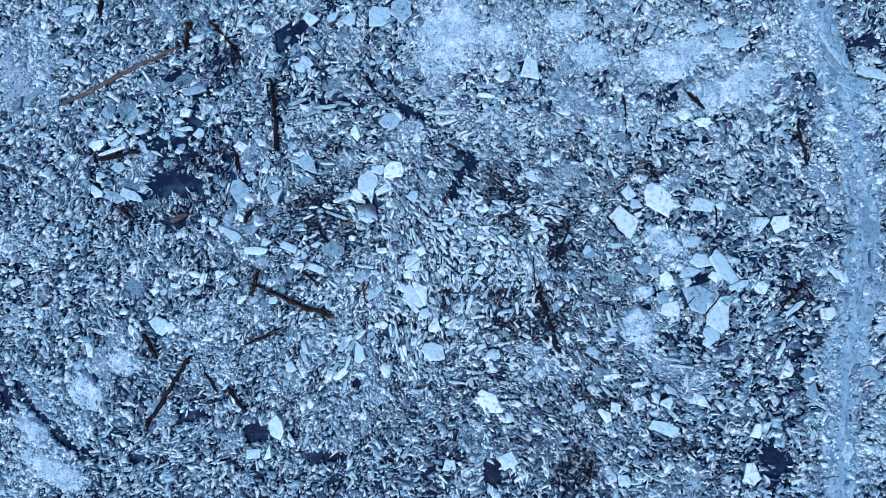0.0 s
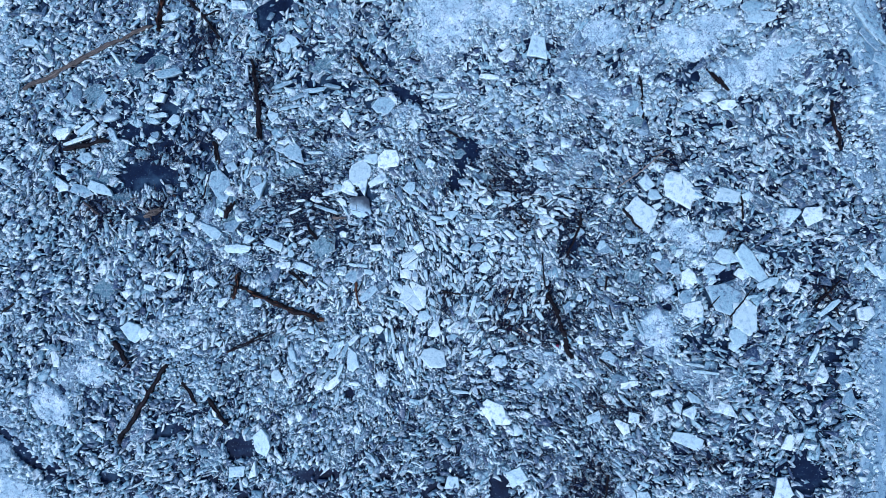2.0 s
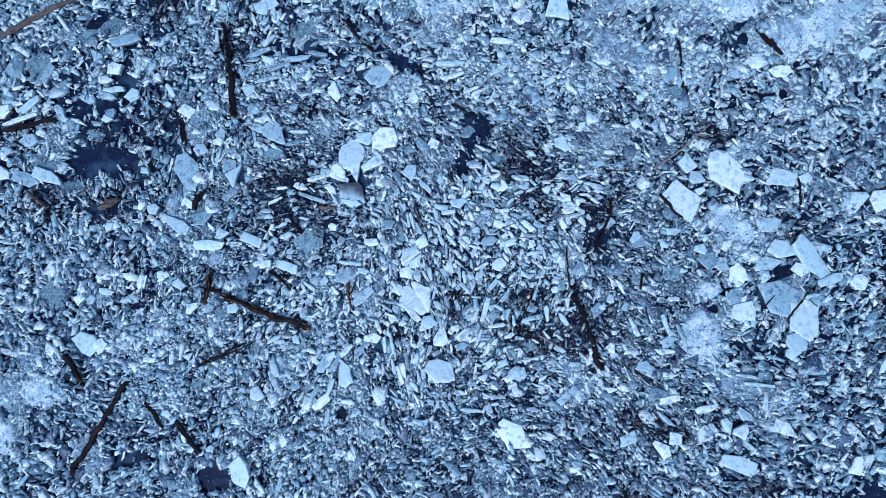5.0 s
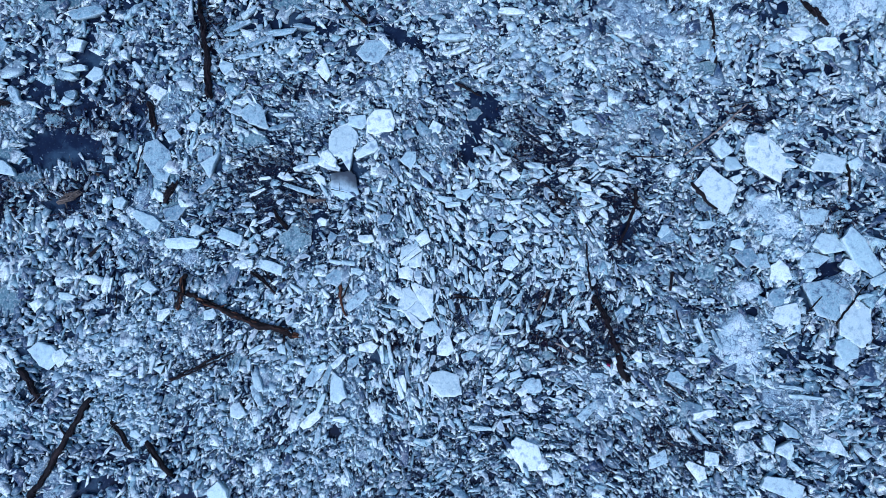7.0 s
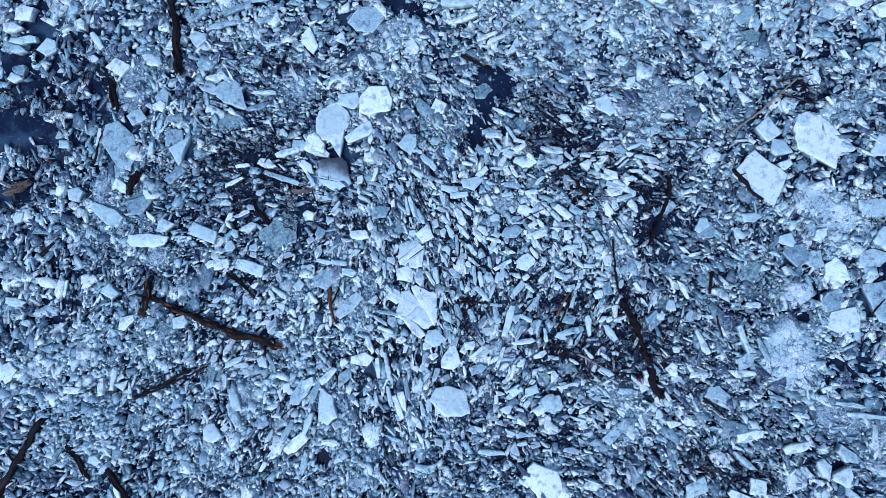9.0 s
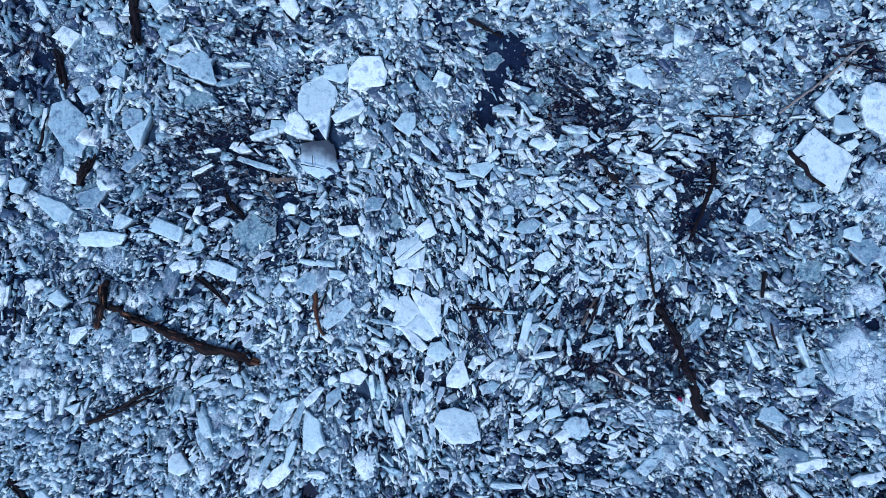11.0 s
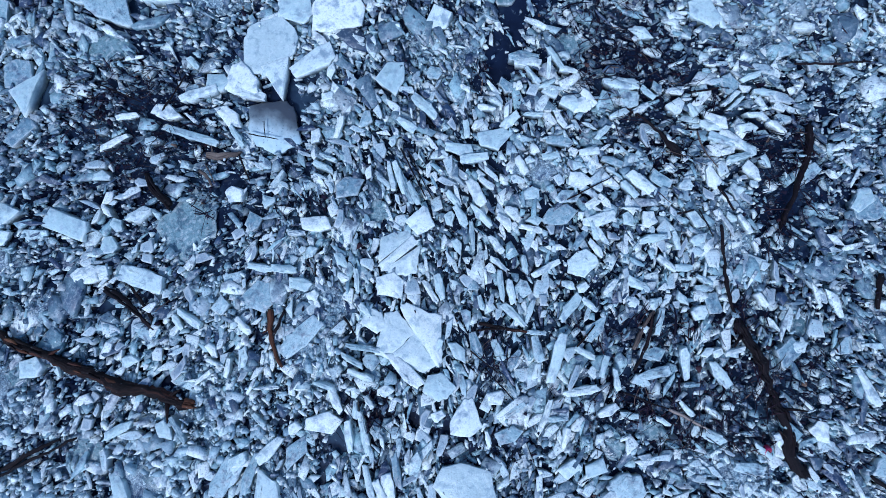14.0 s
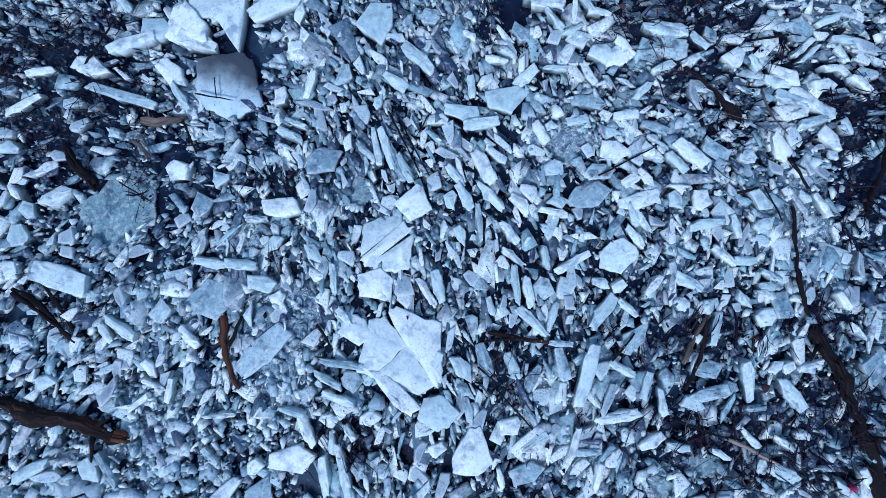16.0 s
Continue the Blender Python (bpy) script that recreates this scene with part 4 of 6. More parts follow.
slab(-6.83, -0.83, 0.60, 0.49, 1, 6)
slab(-7.04, 0.03, 0.22, 0.19, 41, 4)
slab(-6.38, 6.40, 0.43, 0.17, 21, 4)
slab(2.01, 5.56, 0.52, 0.46, 81, 4)
slab(7.63, 1.91, 0.49, 0.41, 41, 5)
slab(6.34, 2.28, 0.26, 0.21, 1, 5)
slab(6.91, -3.63, 0.49, 0.42, 61, 5)
slab(5.05, -2.73, 0.66, 0.28, -19, 6)
slab(5.85, -2.12, 0.50, 0.25, -39, 5)
slab(8.60, -0.10, 0.35, 0.30, 1, 5)
slab(8.92, 0.72, 0.38, 0.18, -49, 5)
slab(8.75, 0.82, 0.35, 0.15, -49, 5)
slab(1.61, -3.60, 0.41, 0.36, 21, 4)
slab(0.27, -3.76, 0.31, 0.26, 1, 4)
slab(-3.82, -3.11, 0.61, 0.37, -74, 6)
slab(-3.99, -3.68, 0.40, 0.19, 86, 3)
slab(-4.33, -3.73, 0.35, 0.24, 1, 4)
slab(-1.75, 6.92, 0.70, 0.56, 41, 6)
slab(-2.46, 6.86, 0.42, 0.34, 31, 5)
slab(5.18, -1.90, 0.33, 0.18, -39, 5)
slab(7.04, -2.71, 0.37, 0.22, 61, 5)
slab(3.75, -2.51, 0.38, 0.25, -39, 5)
slab(4.18, -3.91, 0.30, 0.25, 1, 5)
slab(5.55, 4.40, 0.39, 0.24, -9, 6)
slab(2.82, 4.47, 0.29, 0.16, 1, 5)
slab(-8.60, -1.46, 0.41, 0.19, -59, 5)
slab(-10.68, 0.15, 0.34, 0.20, 31, 5)
slab(-6.55, 4.49, 0.37, 0.28, 21, 5)
slab(-2.89, 6.94, 0.37, 0.20, 31, 5)
slab(9.69, 5.38, 0.65, 0.26, -19, 5)
grey_slab(-2.03, 1.16, 0.16, 0.16, 44, 5)
grey_slab(-1.15, 1.44, 0.30, 0.20, 34, 5)
grey_slab(-2.58, 2.36, 0.16, 0.14, 59, 5)
grey_slab(-2.95, 1.91, 0.15, 0.08, 9, 6)
grey_slab(-3.41, 2.01, 0.12, 0.07, 9, 5)
grey_slab(-0.99, 2.05, 0.18, 0.12, 59, 5)
grey_slab(-0.37, 2.46, 0.16, 0.12, -1, 6)
grey_slab(0.27, 2.33, 0.17, 0.10, -46, 5)
grey_slab(2.24, 2.28, 0.19, 0.16, -51, 6)
grey_slab(1.61, 2.27, 0.14, 0.08, -51, 5)
grey_slab(-2.32, 0.41, 0.16, 0.14, 59, 4)
grey_slab(-2.21, 0.64, 0.17, 0.11, 9, 4)
grey_slab(-1.61, 0.11, 0.48, 0.20, 41, 6)
grey_slab(-0.97, -0.12, 0.16, 0.15, -1, 6)
grey_slab(-3.00, 0.16, 0.16, 0.11, -31, 6)
grey_slab(-3.32, 0.10, 0.14, 0.06, 44, 5)
grey_slab(-0.94, -0.73, 0.14, 0.12, -1, 6)
grey_slab(-0.79, -0.74, 0.12, 0.11, -1, 5)
grey_slab(-2.23, -0.50, 0.16, 0.07, -31, 5)
grey_slab(0.37, 0.50, 0.18, 0.18, -1, 6)
grey_slab(2.03, 0.35, 0.20, 0.13, -71, 6)
grey_slab(1.96, 0.48, 0.16, 0.07, -1, 5)
grey_slab(-0.05, 0.02, 0.24, 0.10, -81, 6)
grey_slab(0.28, -0.12, 0.22, 0.09, 59, 5)
grey_slab(-0.06, 0.55, 0.12, 0.11, -1, 6)
grey_slab(0.73, 1.81, 0.26, 0.12, -1, 5)
grey_slab(0.80, 1.32, 0.24, 0.12, 9, 6)
grey_slab(0.71, 1.15, 0.33, 0.18, 4, 6)
grey_slab(0.46, 1.34, 0.18, 0.13, 19, 5)
grey_slab(0.86, 1.59, 0.16, 0.10, -31, 5)
grey_slab(1.20, 1.62, 0.20, 0.08, -21, 5)
grey_slab(1.49, -0.09, 0.24, 0.13, 9, 6)
grey_slab(1.64, -0.23, 0.14, 0.09, 39, 5)
grey_slab(0.37, 1.79, 0.16, 0.08, -31, 5)
grey_slab(-6.61, 3.62, 0.21, 0.17, -0, 6)
grey_slab(-3.32, 3.18, 0.58, 0.37, -40, 5)
grey_slab(-4.68, 1.56, 0.41, 0.26, 20, 5)
grey_slab(-4.18, 2.01, 0.33, 0.15, 45, 4)
grey_slab(0.44, 2.58, 0.29, 0.13, -0, 5)
grey_slab(3.75, 3.30, 0.29, 0.19, 60, 3)
grey_slab(2.75, 2.58, 0.16, 0.14, -0, 6)
grey_slab(5.18, 4.20, 0.37, 0.19, 20, 6)
grey_slab(4.01, 4.23, 0.35, 0.27, 50, 5)
grey_slab(-2.82, -1.55, 0.24, 0.16, -0, 5)
grey_slab(-2.30, -1.12, 0.40, 0.18, 65, 5)
grey_slab(1.19, -1.21, 0.28, 0.20, -0, 6)
grey_slab(3.16, -2.35, 0.34, 0.21, 20, 4)
grey_slab(3.50, -1.08, 0.39, 0.20, -10, 5)
grey_slab(3.89, -0.65, 0.28, 0.19, 30, 5)
grey_slab(-2.23, -1.08, 0.36, 0.15, 59, 5)
grey_slab(1.26, -1.24, 0.29, 0.23, -1, 6)
grey_slab(2.29, -1.08, 0.29, 0.12, -11, 5)
grey_slab(3.15, -0.05, 0.21, 0.15, 39, 5)
grey_slab(-1.66, -0.91, 0.35, 0.18, 59, 5)
grey_slab(0.23, -0.77, 0.26, 0.15, 9, 5)
grey_slab(1.00, 0.15, 0.29, 0.15, 59, 5)
grey_slab(3.39, 1.16, 0.29, 0.23, -1, 6)
grey_slab(2.89, 1.47, 0.23, 0.14, 19, 5)
grey_slab(-4.21, 2.86, 0.27, 0.12, 9, 5)
grey_slab(-4.78, 2.88, 0.31, 0.25, -1, 6)
grey_slab(-3.64, 3.28, 0.31, 0.16, -21, 5)
grey_slab(-5.02, 2.45, 0.76, 0.51, 91, 7)
grey_slab(6.53, 6.37, 0.48, 0.29, 1, 6)
grey_slab(-7.61, 3.62, 0.39, 0.15, -59, 5)
grey_slab(-8.25, 3.09, 0.52, 0.26, 1, 6)
grey_slab(-8.64, 2.89, 0.31, 0.18, 1, 5)
grey_slab(-7.93, 4.41, 0.44, 0.21, 71, 5)
grey_slab(6.70, 6.16, 0.72, 0.31, 1, 7)
grey_slab(-4.40, 3.16, 0.30, 0.23, 91, 5)
grey_slab(-3.37, 3.22, 0.38, 0.33, 1, 5)
grey_slab(-8.24, 2.32, 0.56, 0.28, -14, 5)
grey_slab(-9.79, 7.21, 0.59, 0.23, 11, 5)
grey_slab(8.15, -1.42, 0.35, 0.32, 1, 6)
grey_slab(8.25, -1.80, 0.37, 0.30, 61, 5)
grey_slab(9.31, 5.12, 0.78, 0.34, -19, 5)
grey_slab(-1.19, 7.06, 0.70, 0.56, 91, 6)
grey_slab(2.10, -1.63, 0.39, 0.16, 41, 5)
grey_slab(-1.38, 4.27, 0.55, 0.41, 1, 6)
grey_slab(-9.83, 5.84, 0.44, 0.20, 1, 5)
grey_slab(5.95, 6.51, 0.48, 0.27, 11, 5)
grey_slab(7.33, 5.40, 0.52, 0.24, 31, 5)
grey_slab(9.44, -1.37, 0.44, 0.32, 1, 6)
grey_slab(9.37, -0.14, 0.50, 0.32, 61, 6)
grey_slab(9.56, 1.74, 0.63, 0.38, 81, 6)
grey_slab(8.92, -3.08, 0.49, 0.25, 71, 6)
shard(-2.58, 1.94, 0.55, 0.08, -19, 4)
shard(-3.16, 2.13, 0.22, 0.06, 7, 5)
shard(-3.28, 1.89, 0.31, 0.06, 24, 4)
shard(-0.46, 2.15, 0.30, 0.11, -49, 5)
shard(-1.37, 1.63, 0.21, 0.06, -31, 5)
shard(-1.34, 1.71, 0.18, 0.04, -26, 4)
shard(-0.70, 1.51, 0.32, 0.06, -76, 4)
shard(-0.77, 1.53, 0.28, 0.05, -81, 4)
shard(-0.58, 1.37, 0.24, 0.06, -66, 4)
shard(-1.23, 1.98, 0.22, 0.06, 74, 5)
shard(-1.62, 1.04, 0.16, 0.05, -1, 5)
shard(-1.79, 1.53, 0.18, 0.04, 54, 4)
shard(-2.16, 1.92, 0.24, 0.06, -61, 5)
shard(-0.03, 1.67, 0.26, 0.09, 7, 5)
shard(0.02, 1.15, 0.28, 0.08, -51, 4)
shard(-0.16, 1.16, 0.22, 0.08, -61, 5)
shard(-0.06, 0.98, 0.28, 0.05, -86, 4)
shard(0.15, 0.90, 0.20, 0.07, -51, 5)
shard(0.46, 1.03, 0.22, 0.06, -13, 5)
shard(0.51, 2.40, 0.20, 0.05, -51, 4)
shard(0.63, 2.32, 0.16, 0.04, 19, 4)
shard(0.83, 2.44, 0.18, 0.06, -11, 5)
shard(1.25, 2.30, 0.26, 0.09, -13, 6)
shard(1.45, 2.08, 0.16, 0.06, 29, 5)
shard(1.26, 2.04, 0.17, 0.06, 19, 4)
shard(1.43, 1.42, 0.30, 0.11, -39, 5)
shard(1.52, 0.92, 0.25, 0.08, 9, 5)
shard(1.72, 0.90, 0.18, 0.06, -76, 5)
shard(1.02, 0.85, 0.20, 0.07, -56, 5)
shard(2.29, 1.63, 0.25, 0.06, 11, 4)
shard(2.44, 1.99, 0.17, 0.05, -1, 4)
shard(2.24, 2.14, 0.19, 0.04, 41, 4)
shard(2.28, 2.10, 0.19, 0.04, 41, 4)
shard(2.63, 1.88, 0.20, 0.07, -31, 5)
shard(2.53, 2.19, 0.20, 0.06, -9, 5)
shard(2.42, 2.33, 0.20, 0.06, 19, 4)
shard(1.51, 2.21, 0.16, 0.06, -46, 4)
shard(-0.09, 1.93, 0.17, 0.06, -86, 5)
shard(0.09, 2.12, 0.17, 0.06, -16, 5)
shard(0.50, 2.05, 0.19, 0.05, -1, 4)
shard(1.33, 1.19, 0.16, 0.03, -4, 4)
shard(2.32, 1.03, 0.20, 0.06, -56, 5)
shard(1.11, 1.87, 0.18, 0.06, 44, 4)
shard(-0.22, 1.30, 0.20, 0.06, -51, 5)
shard(1.33, 1.36, 0.20, 0.07, -46, 5)
shard(-2.60, 0.29, 0.29, 0.07, -34, 5)
shard(-1.74, 0.72, 0.24, 0.08, -6, 5)
shard(-1.14, -0.10, 0.24, 0.06, -33, 5)
shard(-1.07, -0.23, 0.26, 0.06, -19, 5)
shard(-1.30, -0.43, 0.28, 0.08, -66, 5)
shard(-1.00, -0.46, 0.14, 0.05, -56, 4)
shard(-1.12, -0.53, 0.16, 0.05, -86, 4)
shard(-1.18, -0.76, 0.30, 0.07, -86, 5)
shard(-1.04, -0.78, 0.32, 0.06, -81, 5)
shard(-2.25, -0.15, 0.18, 0.05, 79, 4)
shard(-2.35, -0.11, 0.18, 0.04, -26, 4)
shard(-1.90, -0.33, 0.22, 0.04, 4, 4)
shard(-3.23, -0.68, 0.30, 0.09, 24, 4)
shard(-1.95, 0.73, 0.24, 0.07, -11, 4)
shard(-0.44, 0.50, 0.26, 0.06, -56, 5)
shard(-0.36, 0.53, 0.24, 0.09, -76, 5)
shard(-1.09, 0.61, 0.22, 0.05, -86, 4)
shard(-2.70, 0.26, 0.16, 0.06, -61, 5)
shard(-1.02, 0.34, 0.16, 0.06, -51, 5)
shard(-0.39, -0.01, 0.20, 0.07, 69, 5)
shard(-2.47, -0.23, 0.20, 0.05, 39, 4)
shard(-1.40, -0.32, 0.20, 0.04, -16, 4)
shard(-1.97, -0.61, 0.16, 0.05, -46, 4)
shard(0.65, -0.11, 0.47, 0.11, 74, 6)
shard(0.55, -0.58, 0.26, 0.06, 69, 4)
shard(0.86, -0.39, 0.33, 0.08, 9, 5)
shard(2.05, -0.26, 0.27, 0.10, -56, 5)
shard(1.76, -0.17, 0.31, 0.09, -83, 5)
shard(0.27, 0.48, 0.24, 0.08, -86, 5)
shard(0.18, 0.53, 0.30, 0.06, -86, 5)
shard(0.29, 0.28, 0.30, 0.08, -46, 4)
shard(0.43, 0.30, 0.23, 0.05, 69, 4)
shard(0.78, 0.33, 0.30, 0.10, 54, 4)
shard(0.40, 0.72, 0.18, 0.05, -81, 4)
shard(0.17, 0.73, 0.20, 0.05, -41, 4)
shard(0.58, 0.68, 0.28, 0.06, 29, 4)
shard(1.55, 0.20, 0.24, 0.06, 74, 4)
shard(1.63, 0.70, 0.20, 0.06, -41, 4)
shard(1.95, 0.55, 0.16, 0.05, -31, 5)
shard(0.90, -0.06, 0.20, 0.06, -31, 5)
shard(0.95, 0.35, 0.18, 0.06, -46, 5)
shard(2.19, -0.07, 0.18, 0.05, 19, 4)
shard(1.55, -0.66, 0.16, 0.05, -26, 5)
shard(1.75, -0.55, 0.18, 0.05, -51, 4)
shard(0.00, 0.39, 0.14, 0.05, -76, 4)
shard(0.48, 0.12, 0.18, 0.05, -6, 4)
shard(2.52, 0.16, 0.16, 0.05, -51, 5)
shard(2.44, 0.37, 0.15, 0.06, -51, 5)
shard(1.99, -0.59, 0.18, 0.05, -36, 4)
shard(2.39, -0.92, 0.19, 0.05, -41, 5)
shard(1.06, -0.18, 0.20, 0.06, 74, 4)
shard(1.16, -0.30, 0.20, 0.06, -81, 5)
shard(1.14, 0.51, 0.18, 0.06, 44, 5)
shard(0.71, -0.81, 0.22, 0.05, 74, 5)
shard(0.04, -0.80, 0.16, 0.05, -81, 5)
shard(-4.53, 1.05, 0.62, 0.21, -0, 7)
shard(-6.63, 4.06, 0.27, 0.10, -5, 5)
shard(-5.40, 4.03, 0.30, 0.10, -60, 5)
shard(-2.86, 3.21, 0.36, 0.07, -3, 4)
shard(-5.32, 2.57, 0.30, 0.07, 85, 4)
shard(-4.53, 2.39, 0.20, 0.07, 80, 4)
shard(0.04, 4.24, 0.45, 0.08, 12, 4)
shard(0.90, 4.35, 0.41, 0.10, 35, 4)
shard(0.53, 3.94, 0.33, 0.07, 30, 4)
shard(0.38, 3.97, 0.33, 0.07, 20, 4)
shard(-4.98, -0.93, 0.34, 0.07, 82, 4)
shard(-2.17, -1.55, 0.37, 0.10, 70, 5)
shard(-1.01, -1.15, 0.32, 0.07, -75, 4)
shard(-0.89, -1.30, 0.35, 0.08, -70, 4)
shard(-1.05, -0.68, 0.32, 0.06, -75, 4)
shard(0.41, -1.91, 0.39, 0.08, -5, 4)
shard(3.81, -1.98, 0.38, 0.09, -40, 4)
shard(5.43, -1.37, 0.53, 0.07, -5, 4)
shard(5.22, -1.22, 0.38, 0.06, -5, 4)
shard(3.29, -0.39, 0.37, 0.09, -65, 4)
shard(3.86, -0.35, 0.43, 0.08, -70, 4)
shard(-2.51, 2.32, 0.37, 0.10, 14, 5)
shard(-8.84, 3.69, 0.52, 0.18, 11, 5)
shard(-8.23, 3.78, 0.52, 0.16, 31, 5)
shard(-8.41, 3.49, 0.78, 0.10, 16, 5)
shard(-6.49, 4.07, 0.33, 0.12, 1, 5)
shard(-7.63, 5.41, 0.43, 0.07, -49, 4)
shard(4.50, -1.80, 0.36, 0.13, 11, 4)
shard(-0.01, 4.48, 0.55, 0.11, 1, 4)
shard(0.94, 4.89, 0.46, 0.12, -9, 4)
shard(7.88, 0.00, 0.50, 0.13, 41, 4)
shard(7.56, -0.94, 0.45, 0.10, 71, 4)
grey_shard(-0.64, 1.43, 0.34, 0.06, -71, 4)
grey_shard(2.15, 1.79, 0.25, 0.09, -26, 5)
grey_shard(-1.05, 0.01, 0.32, 0.06, -11, 4)
grey_shard(-2.70, -0.69, 0.28, 0.06, -61, 4)
grey_shard(0.49, -0.02, 0.24, 0.09, -76, 4)
grey_shard(0.27, -0.39, 0.22, 0.05, -61, 4)
grey_shard(0.65, -0.63, 0.18, 0.05, 4, 4)
grey_shard(1.49, -0.25, 0.29, 0.09, 14, 5)
grey_shard(1.81, -0.35, 0.16, 0.05, -1, 5)
grey_shard(0.28, -0.55, 0.22, 0.06, 34, 4)
grey_shard(-0.17, -0.33, 0.20, 0.06, -81, 5)
grey_shard(-3.23, -1.44, 0.40, 0.13, -60, 5)
grey_shard(-2.06, -1.07, 0.40, 0.10, 70, 5)
grey_shard(-2.45, -1.63, 0.35, 0.10, 65, 5)
grey_shard(-2.21, -2.09, 0.37, 0.10, 75, 5)
grey_shard(-0.77, -1.07, 0.32, 0.07, -80, 4)
grey_shard(4.12, -0.50, 0.39, 0.09, -65, 5)
grey_shard(8.82, 6.00, 0.95, 0.14, -59, 5)
grey_shard(8.88, 5.63, 0.59, 0.17, -49, 5)
grey_shard(-6.35, 5.06, 0.65, 0.21, 11, 5)
grey_shard(8.97, 5.86, 0.91, 0.21, -57, 4)
grey_shard(-10.67, 4.95, 0.58, 0.20, 51, 5)


# ---- driftwood ----
LOOK = {"dark": "blackened wet", "red": "wet red-brown", "grey": "weathered grey-brown", "pale": "pale barkless", "split": "split red-brown"}


def tube(name, line, radii, material, jag=0.12, seed=0, sides=9):
    """A rough round stick along a line of places, its UV running with the grain in metres."""
    r = np.random.default_rng(seed)
    line = np.asarray(line, dtype=float)
    along = np.gradient(line, axis=0)
    along /= np.linalg.norm(along, axis=1, keepdims=True)
    side = np.cross(along, [0, 0, 1.0])
    side /= np.maximum(np.linalg.norm(side, axis=1, keepdims=True), 1e-6)
    up = np.cross(side, along)
    a = np.arange(sides) * 2 * np.pi / sides - np.pi / 2
    ridge = 1 + r.normal(0, jag, sides)
    co = []
    for p, s, u, rad in zip(line, side, up, radii):
        ridge += r.normal(0, jag * 0.35, sides) - (ridge - 1) * 0.25
        k = rad * np.clip(ridge * (1 + r.normal(0, jag * 0.5, sides)), 0.55, 1.6)
        co.append(p + s * (np.cos(a) * k)[:, None] + u * (np.sin(a) * k)[:, None])
    me = mesh(name, np.concatenate(co), rings(sides, len(line), True, True), material)
    run = np.concatenate([[0], np.cumsum(np.linalg.norm(np.diff(line, axis=0), axis=1))]) + seed % 97
    round_about = np.arange(sides) / sides * 2 * np.pi * float(np.mean(radii))
    at = np.stack([np.tile(round_about, len(line)), np.repeat(run, sides)], 1)
    corner = np.zeros(len(me.loops), np.int32)
    me.loops.foreach_get("vertex_index", corner)
    me.uv_layers.new(name="grain").data.foreach_set("uv", at[corner].astype(np.float32).ravel())
    return me


